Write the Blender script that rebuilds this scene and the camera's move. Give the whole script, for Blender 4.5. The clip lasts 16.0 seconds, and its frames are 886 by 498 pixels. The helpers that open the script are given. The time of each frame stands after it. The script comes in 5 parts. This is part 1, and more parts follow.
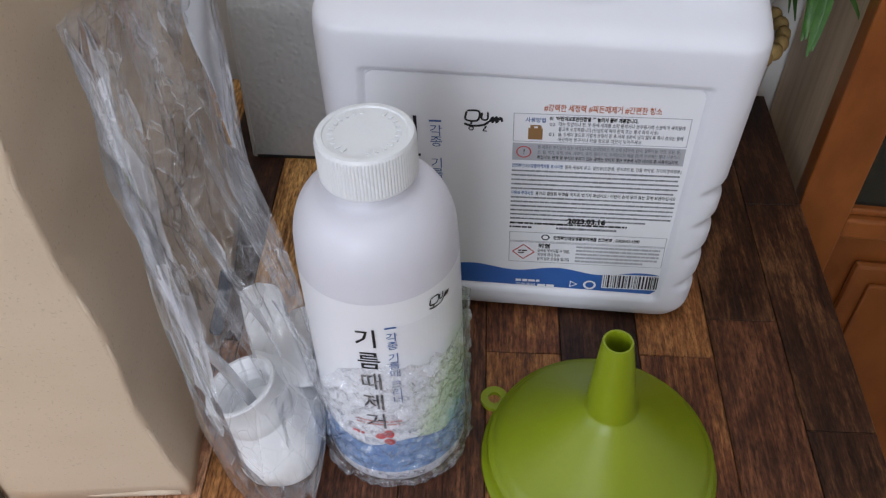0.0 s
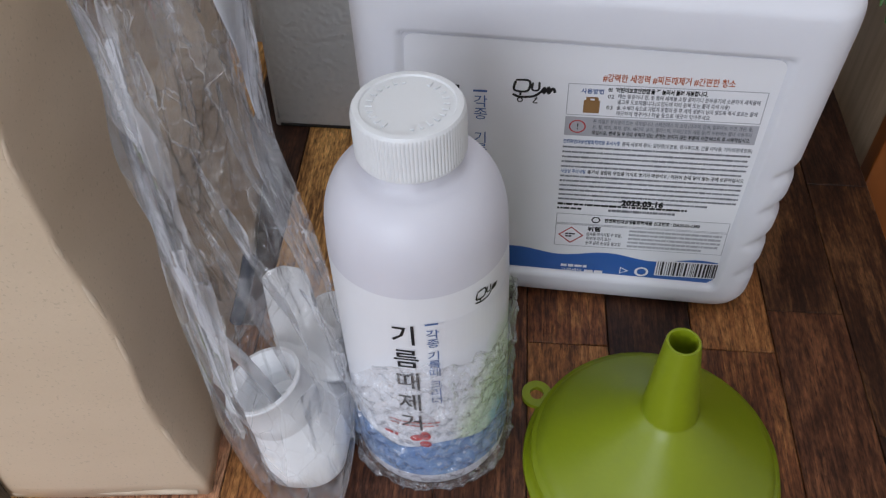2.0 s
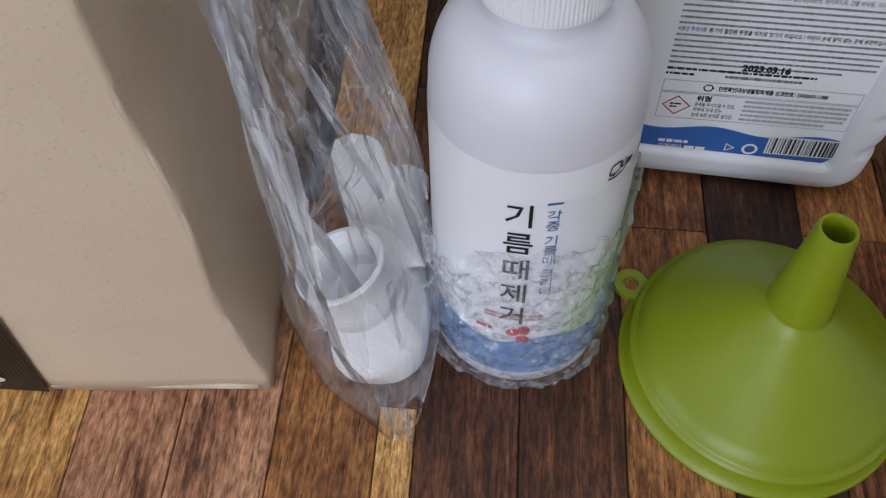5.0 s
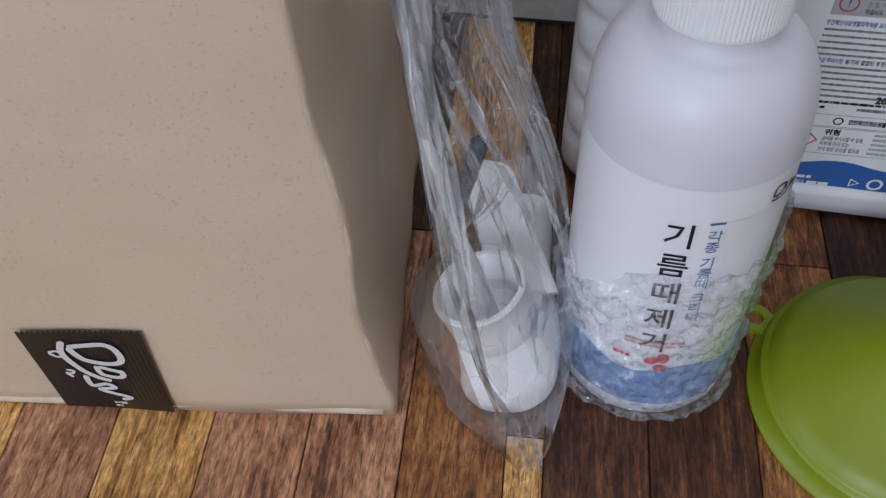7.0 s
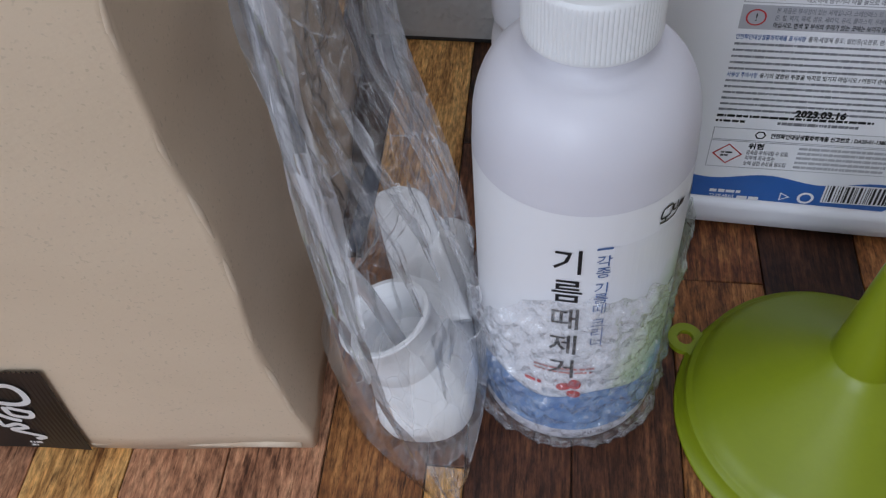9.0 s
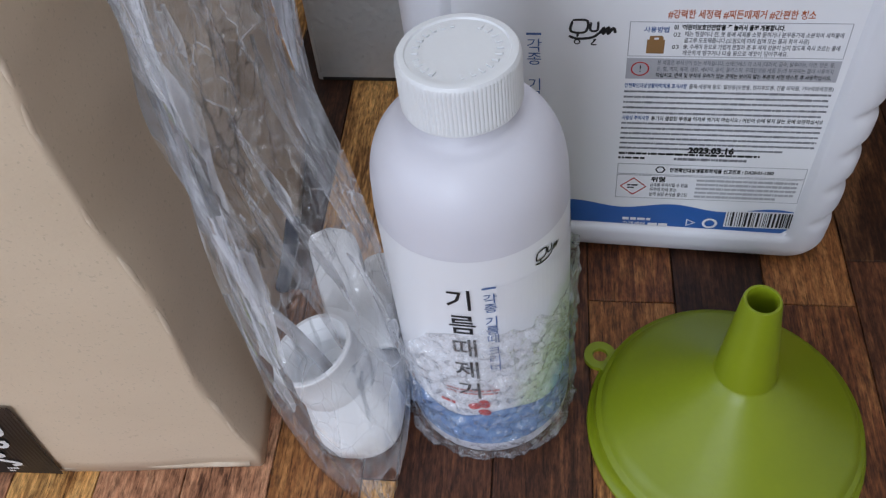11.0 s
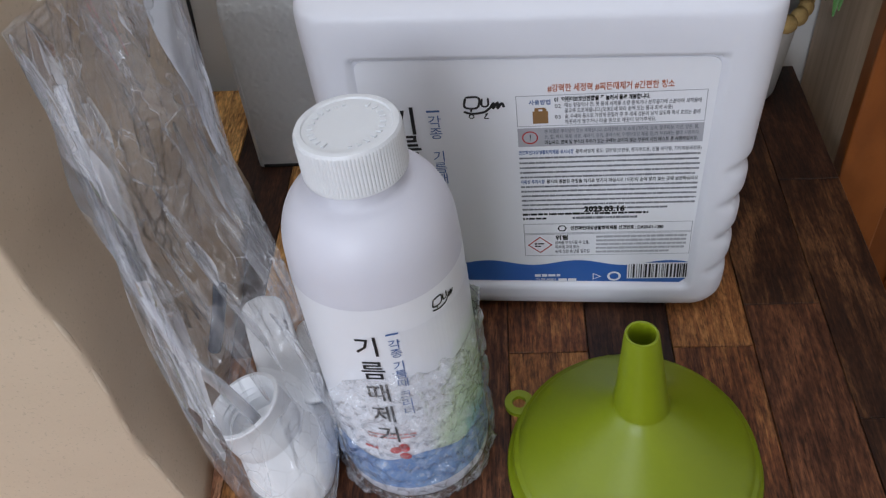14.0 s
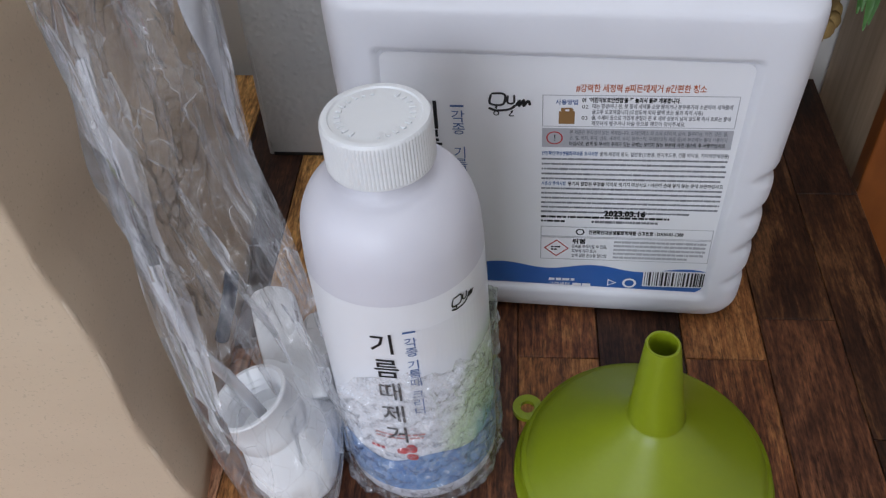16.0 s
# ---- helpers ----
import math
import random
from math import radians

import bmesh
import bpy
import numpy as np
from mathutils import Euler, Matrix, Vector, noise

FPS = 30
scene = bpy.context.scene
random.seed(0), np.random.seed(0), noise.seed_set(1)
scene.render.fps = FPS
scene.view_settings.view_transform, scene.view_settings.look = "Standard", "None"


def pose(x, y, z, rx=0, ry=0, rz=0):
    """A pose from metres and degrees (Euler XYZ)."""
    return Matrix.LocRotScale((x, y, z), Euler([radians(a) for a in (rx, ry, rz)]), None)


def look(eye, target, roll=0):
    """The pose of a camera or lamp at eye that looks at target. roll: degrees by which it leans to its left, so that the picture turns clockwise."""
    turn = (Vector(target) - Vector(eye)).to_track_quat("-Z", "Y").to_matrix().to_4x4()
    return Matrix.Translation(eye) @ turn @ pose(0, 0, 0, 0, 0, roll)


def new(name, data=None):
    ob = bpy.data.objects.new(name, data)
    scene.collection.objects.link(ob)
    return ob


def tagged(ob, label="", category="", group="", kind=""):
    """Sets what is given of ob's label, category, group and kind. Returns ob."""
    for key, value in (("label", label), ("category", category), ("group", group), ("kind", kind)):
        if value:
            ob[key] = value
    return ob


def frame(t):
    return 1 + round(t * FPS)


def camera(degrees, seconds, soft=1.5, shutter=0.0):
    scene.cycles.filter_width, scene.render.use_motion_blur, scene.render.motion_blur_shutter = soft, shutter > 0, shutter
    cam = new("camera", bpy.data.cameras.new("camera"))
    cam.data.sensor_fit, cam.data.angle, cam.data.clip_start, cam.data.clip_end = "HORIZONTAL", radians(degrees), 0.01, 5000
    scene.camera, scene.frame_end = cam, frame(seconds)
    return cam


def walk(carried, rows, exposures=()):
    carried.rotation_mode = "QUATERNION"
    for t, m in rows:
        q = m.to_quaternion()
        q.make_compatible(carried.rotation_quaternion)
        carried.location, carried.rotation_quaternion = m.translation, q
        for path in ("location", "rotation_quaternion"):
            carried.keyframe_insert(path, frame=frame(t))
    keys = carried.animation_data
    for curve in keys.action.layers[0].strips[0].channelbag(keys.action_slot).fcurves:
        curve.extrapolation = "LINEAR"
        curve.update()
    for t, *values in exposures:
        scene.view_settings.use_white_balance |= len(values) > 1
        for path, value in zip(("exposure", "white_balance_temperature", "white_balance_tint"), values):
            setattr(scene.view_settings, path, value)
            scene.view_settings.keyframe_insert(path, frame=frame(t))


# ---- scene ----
cam = camera(51.7, 16.0, soft=1.25)
PATH = [
    (0, (-0.0083, -0.0638, 0.3679), (-0.0027, 0.0747, 0.2237), 0.7),
    (0.5, (-0.0108, -0.0570, 0.3659), (-0.0065, 0.0814, 0.2216), 0.6),
    (1, (-0.0075, -0.0496, 0.3602), (-0.0037, 0.0880, 0.2151), 0.5),
    (1.5, (-0.0097, -0.0380, 0.3573), (-0.0060, 0.0973, 0.2101), 0.6),
    (2, (-0.0179, -0.0330, 0.3463), (-0.0159, 0.1000, 0.1970), 0.5),
    (2.5, (-0.0225, -0.0287, 0.3321), (-0.0219, 0.0994, 0.1785), 0.6),
    (3, (-0.0165, -0.0160, 0.2904), (-0.0131, 0.1012, 0.1284), 1.8),
    (3.2, (-0.0067, -0.0158, 0.2881), (-0.0042, 0.1003, 0.1253), 1.3),
    (5.3, (-0.0585, 0.0023, 0.3080), (-0.0538, 0.1147, 0.1427), 2.9),
    (5.5, (-0.0563, 0.0074, 0.3053), (-0.0524, 0.1203, 0.1402), 3.0),
    (6, (-0.0547, 0.0072, 0.3058), (-0.0520, 0.1227, 0.1426), 2.8),
    (6.5, (-0.0672, -0.0084, 0.2973), (-0.0673, 0.1119, 0.1375), 1.6),
    (7, (-0.0902, -0.0128, 0.2983), (-0.0929, 0.1097, 0.1402), 0.9),
    (7.5, (-0.0920, -0.0052, 0.2989), (-0.0985, 0.1179, 0.1414), 0.2),
    (8, (-0.0840, 0.0084, 0.2901), (-0.0914, 0.1332, 0.1340), -0.1),
    (8.5, (-0.0692, 0.0020, 0.2942), (-0.0760, 0.1260, 0.1374), -1.3),
    (8.7, (-0.0622, -0.0021, 0.2959), (-0.0684, 0.1223, 0.1394), -1.6),
    (10.8, (-0.0373, -0.0126, 0.3176), (-0.0458, 0.1129, 0.1621), -4.0),
    (11, (-0.0199, -0.0173, 0.3316), (-0.0288, 0.1078, 0.1758), -4.8),
    (11.5, (-0.0089, -0.0415, 0.3962), (-0.0153, 0.0873, 0.2433), -4.5),
    (12, (-0.0070, -0.0461, 0.4236), (-0.0126, 0.0879, 0.2752), -4.8),
    (12.5, (-0.0102, -0.0435, 0.4356), (-0.0151, 0.0937, 0.2901), -4.8),
    (13, (-0.0034, -0.0534, 0.3915), (-0.0086, 0.0861, 0.2483), -5.1),
    (13.5, (0.0063, -0.0529, 0.3518), (0.0016, 0.0878, 0.2097), -5.9),
    (14, (0.0076, -0.0503, 0.3472), (0.0034, 0.0898, 0.2045), -6.0),
    (14.5, (0.0001, -0.0478, 0.3370), (-0.0021, 0.0928, 0.1948), -4.5),
    (15, (-0.0010, -0.0464, 0.3368), (-0.0032, 0.0945, 0.1949), -3.2),
    (15.5, (0.0008, -0.0450, 0.3388), (-0.0010, 0.0955, 0.1965), -2.7),
    (16, (-0.0031, -0.0437, 0.3416), (-0.0053, 0.0959, 0.1984), -2.6),
]
walk(cam, [(t, look(eye, target, roll)) for t, eye, target, roll in PATH],
     exposures=((0, 0.05, 6450, 10), (0.5, 0.02, 6450, 10), (1, -0.03, 6450, 10), (2, -0.02, 6450, 10), (2.5, -0.15, 6450, 10), (3, 0.05, 6430, 10), (5.5, -0.12, 6330, 10), (7, -0.2, 6200, 10), (8, -0.35, 6170, 10), (8.5, -0.3, 6170, 10), (11, -0.02, 6180, 10), (11.5, -0.02, 6200, 10), (12, -0.22, 6270, 10), (13, -0.16, 6350, 10), (13.5, -0.07, 6350, 10), (14.5, 0, 6330, 10), (16, 0, 6350, 10)))

# ---- world and light ----
world = bpy.data.worlds.new("world")
scene.world = world
world.use_nodes = True
bg = world.node_tree.nodes["Background"]
sky = world.node_tree.nodes.new("ShaderNodeTexSky")
sky.sky_type, sky.sun_disc = "NISHITA", False
sky.sun_elevation, sky.sun_rotation = radians(40), radians(200)
world.node_tree.links.new(sky.outputs[0], bg.inputs[0])
bg.inputs[1].default_value = 0.1


def area_lamp(name, eye, target, sx, sy, watts, colour):
    data = bpy.data.lights.new(name, "AREA")
    data.shape, data.size, data.size_y, data.energy, data.color = "RECTANGLE", sx, sy, watts, colour
    ob = new(name, data)
    ob.matrix_world = look(eye, target)
    return ob


ROOM_X0, ROOM_X1, ROOM_Y0, ROOM_Y1, ROOM_Z0, ROOM_Z1 = -2.6, 1.4, -2.4, 0.468, -0.42, 1.95
area_lamp("window_daylight", (-1.15, ROOM_Y0 + 0.02, 1.15), (-1.15, 0, 0.95), 1.7, 1.3, 40, (0.83, 0.895, 1.0))
# Unseen source, added to fill the left side.
area_lamp("west_fill_daylight", (ROOM_X0 + 0.02, -0.9, 0.9), (0, -0.9, 0.75), 1.5, 1.5, 14, (0.83, 0.895, 1.0))
# Unseen source, added to give soft fill from above.
area_lamp("overhead_fill_light", (0.05, -0.25, ROOM_Z1 - 0.075), (0.05, -0.25, 0), 0.95, 0.95, 7.1, (0.885, 0.93, 1.0))
scene.view_settings.exposure = 0.0


# ---- materials ----
def nodes_of(name):
    m = bpy.data.materials.new(name)
    m.use_nodes = True
    nt = m.node_tree
    return m, nt, nt.nodes["Principled BSDF"], nt.nodes["Material Output"]


def node(nt, kind, **values):
    n = nt.nodes.new(kind)
    for k, v in values.items():
        n.inputs[k].default_value = v
    return n


def surface(name, colour, colour2=None, rough=0.5, scale=30.0, stretch=(1, 1, 1), bump=0.0, bump_scale=None, metal=0.0, spec=0.5,
            sub=0.0, speck=0.0, contrast=(0.35, 0.65), random_shift=False, detail=6.0, rough2=None):
    """A principled surface with colour variation at two scales, specks and fine relief, in the object's own metres."""
    m, nt, p, out = nodes_of(name)
    L = nt.links.new
    co = nt.nodes.new("ShaderNodeTexCoord")
    mp = nt.nodes.new("ShaderNodeMapping")
    mp.inputs["Scale"].default_value = stretch
    if random_shift:
        info = nt.nodes.new("ShaderNodeObjectInfo")
        mul = node(nt, "ShaderNodeMath")
        mul.operation, mul.inputs[1].default_value = "MULTIPLY", 7.0
        add = nt.nodes.new("ShaderNodeVectorMath")
        L(info.outputs["Random"], mul.inputs[0])
        L(co.outputs["Object"], add.inputs[0])
        L(mul.outputs[0], add.inputs[1])
        L(add.outputs[0], mp.inputs["Vector"])
    else:
        L(co.outputs["Object"], mp.inputs["Vector"])
    n1 = node(nt, "ShaderNodeTexNoise", Scale=scale, Detail=detail, Roughness=0.62)
    L(mp.outputs[0], n1.inputs["Vector"])
    ramp = nt.nodes.new("ShaderNodeValToRGB")
    ramp.color_ramp.elements[0].position, ramp.color_ramp.elements[1].position = contrast
    ramp.color_ramp.elements[0].color = (*colour, 1)
    ramp.color_ramp.elements[1].color = (*(colour2 or [c * 0.9 for c in colour]), 1)
    L(n1.outputs["Fac"], ramp.inputs[0])
    last = ramp.outputs[0]
    if speck:
        n2 = node(nt, "ShaderNodeTexNoise", Scale=scale * 110, Detail=1.0)
        L(co.outputs["Object"], n2.inputs["Vector"])
        r2 = nt.nodes.new("ShaderNodeValToRGB")
        r2.color_ramp.elements[0].position, r2.color_ramp.elements[1].position = 0.26, 0.36
        r2.color_ramp.elements[0].color = (1 - speck, 1 - speck, 1 - speck, 1)
        mx = nt.nodes.new("ShaderNodeMix")
        mx.data_type, mx.blend_type = "RGBA", "MULTIPLY"
        mx.inputs[0].default_value = 1.0
        L(last, mx.inputs[6])
        L(r2.outputs[0], mx.inputs[7])
        L(n2.outputs["Fac"], r2.inputs[0])
        last = mx.outputs[2]
    L(last, p.inputs["Base Color"])
    p.inputs["Roughness"].default_value, p.inputs["Metallic"].default_value = rough, metal
    p.inputs["Specular IOR Level"].default_value = spec
    if rough2 is not None:
        mr = nt.nodes.new("ShaderNodeMapRange")
        mr.inputs[3].default_value, mr.inputs[4].default_value = rough, rough2
        L(n1.outputs["Fac"], mr.inputs[0])
        L(mr.outputs[0], p.inputs["Roughness"])
    if sub:
        p.inputs["Subsurface Weight"].default_value = sub
        p.inputs["Subsurface Radius"].default_value = (0.012, 0.012, 0.012)
        p.inputs["Subsurface Scale"].default_value = 0.5
    if bump:
        nb = node(nt, "ShaderNodeTexNoise", Scale=bump_scale or scale * 8, Detail=4.0)
        L(mp.outputs[0], nb.inputs["Vector"])
        b = node(nt, "ShaderNodeBump", Strength=bump, Distance=0.001)
        L(nb.outputs["Fac"], b.inputs["Height"])
        L(b.outputs[0], p.inputs["Normal"])
    return m


def film(name, tint, haze, crease, gloss, rough, wrinkle=0.5, scale=60.0, stretch=(1, 1, 1), facet=0.0, tilt=0.0):
    """A thin clear plastic film: mostly see-through, glossy by angle, milky, with glints painted as thin white crease
    lines.
    """
    m, nt, p, out = nodes_of(name)
    L = nt.links.new
    nt.nodes.remove(p)
    tr = node(nt, "ShaderNodeBsdfTransparent", Color=(*tint, 1))
    gl = node(nt, "ShaderNodeBsdfGlossy", Roughness=rough)
    df = node(nt, "ShaderNodeBsdfDiffuse", Color=(0.86, 0.87, 0.92, 1))
    fr = node(nt, "ShaderNodeFresnel", IOR=1.5)
    co = nt.nodes.new("ShaderNodeTexCoord")
    mp = nt.nodes.new("ShaderNodeMapping")
    mp.inputs["Scale"].default_value = stretch
    L(co.outputs["Object"], mp.inputs["Vector"])
    masks = []
    for k, width in ((1.0, 0.022), (2.4, 0.040)):
        warp = node(nt, "ShaderNodeTexNoise", Scale=scale * k * 0.7, Detail=1.0)
        L(mp.outputs[0], warp.inputs["Vector"])
        wm = nt.nodes.new("ShaderNodeVectorMath")
        wm.operation = "MULTIPLY_ADD"
        wm.inputs[1].default_value = (0.6 / (scale * k),) * 3
        L(warp.outputs["Color"], wm.inputs[0])
        L(mp.outputs[0], wm.inputs[2])
        vo = node(nt, "ShaderNodeTexVoronoi", Scale=scale * k)
        vo.feature = "DISTANCE_TO_EDGE"
        L(wm.outputs[0], vo.inputs["Vector"])
        mr = nt.nodes.new("ShaderNodeMapRange")
        mr.inputs[1].default_value, mr.inputs[2].default_value = 0.0, width
        mr.inputs[3].default_value, mr.inputs[4].default_value = crease / k ** 0.5, 0.0
        L(vo.outputs["Distance"], mr.inputs[0])
        masks.append((mr, vo, wm))
    patch = node(nt, "ShaderNodeTexNoise", Scale=scale * 0.5, Detail=2.0)
    L(mp.outputs[0], patch.inputs["Vector"])
    pr = nt.nodes.new("ShaderNodeMapRange")
    pr.inputs[1].default_value, pr.inputs[2].default_value = 0.40, 0.66
    pr.inputs[3].default_value, pr.inputs[4].default_value = 0.15, 1.0
    L(patch.outputs["Fac"], pr.inputs[0])
    sm = nt.nodes.new("ShaderNodeMath")
    L(masks[0][0].outputs[0], sm.inputs[0])
    L(masks[1][0].outputs[0], sm.inputs[1])
    ml = nt.nodes.new("ShaderNodeMath")
    ml.operation, ml.use_clamp = "MULTIPLY_ADD", True
    ml.inputs[2].default_value = haze
    L(sm.outputs[0], ml.inputs[0])
    L(pr.outputs[0], ml.inputs[1])
    # flat facets between the creases: each tilts its own way; paler ones paint caught light
    cell = node(nt, "ShaderNodeTexVoronoi", Scale=scale)
    L(masks[0][2].outputs[0], cell.inputs["Vector"])
    cs = nt.nodes.new("ShaderNodeSeparateColor")
    L(cell.outputs["Color"], cs.inputs[0])
    pw = nt.nodes.new("ShaderNodeMath")
    pw.operation, pw.inputs[1].default_value = "POWER", 3.0
    L(cs.outputs[0], pw.inputs[0])
    milky = nt.nodes.new("ShaderNodeMath")
    milky.operation, milky.inputs[1].default_value, milky.inputs[2].default_value = "MULTIPLY_ADD", facet, haze
    L(pw.outputs[0], milky.inputs[0])
    L(milky.outputs[0], ml.inputs[2])
    bp = node(nt, "ShaderNodeBump", Strength=wrinkle, Distance=0.5 / scale)
    hs = nt.nodes.new("ShaderNodeMath")
    hs.operation, hs.inputs[1].default_value = "MULTIPLY_ADD", 0.4
    L(masks[1][1].outputs["Distance"], hs.inputs[0])
    L(masks[0][1].outputs["Distance"], hs.inputs[2])
    L(hs.outputs[0], bp.inputs["Height"])
    lean = nt.nodes.new("ShaderNodeVectorMath")
    lean.operation = "MULTIPLY_ADD"
    lean.inputs[1].default_value = (tilt,) * 3
    off = nt.nodes.new("ShaderNodeVectorMath")
    off.inputs[1].default_value = (-tilt / 2,) * 3
    L(bp.outputs[0], off.inputs[0])
    L(cell.outputs["Color"], lean.inputs[0])
    L(off.outputs[0], lean.inputs[2])
    unit = nt.nodes.new("ShaderNodeVectorMath")
    unit.operation = "NORMALIZE"
    L(lean.outputs[0], unit.inputs[0])
    for n in (gl, fr):
        L(unit.outputs[0], n.inputs["Normal"])
    sc = nt.nodes.new("ShaderNodeMath")
    sc.operation, sc.inputs[1].default_value, sc.use_clamp = "MULTIPLY", gloss, True
    L(fr.outputs[0], sc.inputs[0])
    mn = nt.nodes.new("ShaderNodeMath")
    mn.operation, mn.inputs[1].default_value = "MINIMUM", 0.55
    L(sc.outputs[0], mn.inputs[0])
    m1, m2 = nt.nodes.new("ShaderNodeMixShader"), nt.nodes.new("ShaderNodeMixShader")
    L(ml.outputs[0], m1.inputs[0])
    L(tr.outputs[0], m1.inputs[1])
    L(df.outputs[0], m1.inputs[2])
    L(mn.outputs[0], m2.inputs[0])
    L(m1.outputs[0], m2.inputs[1])
    L(gl.outputs[0], m2.inputs[2])
    L(m2.outputs[0], out.inputs["Surface"])
    return m


WHITE_HDPE = surface("white_hdpe", (0.725, 0.725, 0.775), (0.695, 0.695, 0.75), rough=0.42, scale=14, bump=0.03, bump_scale=900, sub=0.15)
BOTTLE_WHITE = surface("bottle_hdpe", (0.665, 0.655, 0.715), (0.635, 0.625, 0.69), rough=0.40, scale=14, bump=0.03, bump_scale=900, sub=0.15)
WHITE_CAP = surface("white_cap_plastic", (0.76, 0.77, 0.79), (0.73, 0.74, 0.765), rough=0.38, scale=20, bump=0.04, bump_scale=700)
SPRAY_WHITE = surface("spray_head_plastic", (0.90, 0.915, 0.94), (0.87, 0.885, 0.915), rough=0.3, scale=40)
LABEL_WHITE = surface("label_paper", (0.79, 0.79, 0.83), (0.77, 0.77, 0.81), rough=0.36, scale=18)
INK_BLACK = surface("black_ink", (0.012, 0.012, 0.015), rough=0.45)
INK_GREY = surface("grey_ink", (0.15, 0.15, 0.17), (0.25, 0.25, 0.28), rough=0.5, scale=400)
INK_PALE = surface("pale_grey_ink", (0.42, 0.42, 0.46), rough=0.45)
INK_BLUE = surface("blue_ink", (0.035, 0.12, 0.40), (0.045, 0.14, 0.43), rough=0.35, scale=40)
INK_NAVY = surface("blue_letter_ink", (0.06, 0.13, 0.34), rough=0.45)
INK_ORANGE = surface("orange_ink", (0.50, 0.14, 0.06), rough=0.45)
INK_RED = surface("red_ink", (0.55, 0.03, 0.03), rough=0.4)
INK_PINK = surface("washed_red_ink", (0.62, 0.24, 0.22), rough=0.5)
INK_BROWN = surface("brown_ink", (0.28, 0.15, 0.06), rough=0.45)
FUNNEL = surface("lime_polypropylene", (0.205, 0.255, 0.006), (0.19, 0.238, 0.006), rough=0.36, scale=25, bump=0.05, bump_scale=500)
CARD = surface("kraft_cardboard", (0.63, 0.505, 0.375), (0.58, 0.46, 0.335), rough=0.78, scale=7, stretch=(1, 1, 2.0), bump=0.10, bump_scale=500, speck=0.15)
CARD_EDGE = surface("scuffed_cardboard", (0.66, 0.55, 0.43), (0.56, 0.44, 0.32), rough=0.85, scale=120, bump=0.25, bump_scale=800)
TAPE_BLACK = surface("black_packing_tape", (0.010, 0.009, 0.010), (0.016, 0.014, 0.012), rough=0.42, scale=60)
TAPE_INK = surface("white_tape_print", (0.72, 0.72, 0.72), rough=0.35)


def plank_wood(name, light, mid, dark):
    """Varnished plank: broad tone, long streaks and fine dark pores along y, glossy with small changes."""
    m, nt, p, out = nodes_of(name)
    L = nt.links.new
    co, info = nt.nodes.new("ShaderNodeTexCoord"), nt.nodes.new("ShaderNodeObjectInfo")
    mul = nt.nodes.new("ShaderNodeMath")
    mul.operation, mul.inputs[1].default_value = "MULTIPLY", 9.0
    add = nt.nodes.new("ShaderNodeVectorMath")
    L(info.outputs["Random"], mul.inputs[0])
    L(co.outputs["Object"], add.inputs[0])
    L(mul.outputs[0], add.inputs[1])

    def layer(stretch, scale, detail, distort=0.0):
        mp = nt.nodes.new("ShaderNodeMapping")
        mp.inputs["Scale"].default_value = stretch
        L(add.outputs[0], mp.inputs["Vector"])
        n = node(nt, "ShaderNodeTexNoise", Scale=scale, Detail=detail, Roughness=0.65, Distortion=distort)
        L(mp.outputs[0], n.inputs["Vector"])
        return n.outputs["Fac"]

    broad = layer((2.2, 0.8, 1), 22, 4, 0.6)
    streak = layer((7, 0.42, 1), 60, 8, 0.4)
    pore = layer((6, 0.5, 1), 190, 4)
    ma = nt.nodes.new("ShaderNodeMath")
    ma.operation, ma.inputs[1].default_value = "MULTIPLY_ADD", 0.75
    L(streak, ma.inputs[0])
    hb = nt.nodes.new("ShaderNodeMath")
    hb.operation, hb.inputs[1].default_value, hb.inputs[2].default_value = "MULTIPLY_ADD", 0.75, -0.25
    L(broad, hb.inputs[0])
    L(hb.outputs[0], ma.inputs[2])
    r = nt.nodes.new("ShaderNodeValToRGB")
    e = r.color_ramp.elements
    e[0].position, e[0].color = 0.33, (*dark, 1)
    e[1].position, e[1].color = 0.66, (*light, 1)
    k = e.new(0.50)
    k.color = (*mid, 1)
    L(ma.outputs[0], r.inputs[0])
    r2 = nt.nodes.new("ShaderNodeValToRGB")
    r2.color_ramp.elements[0].position, r2.color_ramp.elements[1].position = 0.34, 0.46
    r2.color_ramp.elements[0].color = (0.34, 0.29, 0.26, 1)
    L(pore, r2.inputs[0])
    mx = nt.nodes.new("ShaderNodeMix")
    mx.data_type, mx.blend_type = "RGBA", "MULTIPLY"
    mx.inputs[0].default_value = 1.0
    L(r.outputs[0], mx.inputs[6])
    L(r2.outputs[0], mx.inputs[7])
    fleck = layer((5, 1.3, 1), 150, 3)
    r3 = nt.nodes.new("ShaderNodeValToRGB")
    r3.color_ramp.elements[0].position, r3.color_ramp.elements[1].position = 0.30, 0.72
    r3.color_ramp.elements[0].color, r3.color_ramp.elements[1].color = (0.40, 0.355, 0.315, 1), (1.42, 1.32, 1.16, 1)
    L(fleck, r3.inputs[0])
    mx2 = nt.nodes.new("ShaderNodeMix")
    mx2.data_type, mx2.blend_type = "RGBA", "MULTIPLY"
    mx2.inputs[0].default_value = 1.0
    L(mx.outputs[2], mx2.inputs[6])
    L(r3.outputs[0], mx2.inputs[7])
    L(mx2.outputs[2], p.inputs["Base Color"])
    rr = nt.nodes.new("ShaderNodeMapRange")
    rr.inputs[3].default_value, rr.inputs[4].default_value = 0.30, 0.52
    p.inputs["Specular IOR Level"].default_value = 0.34
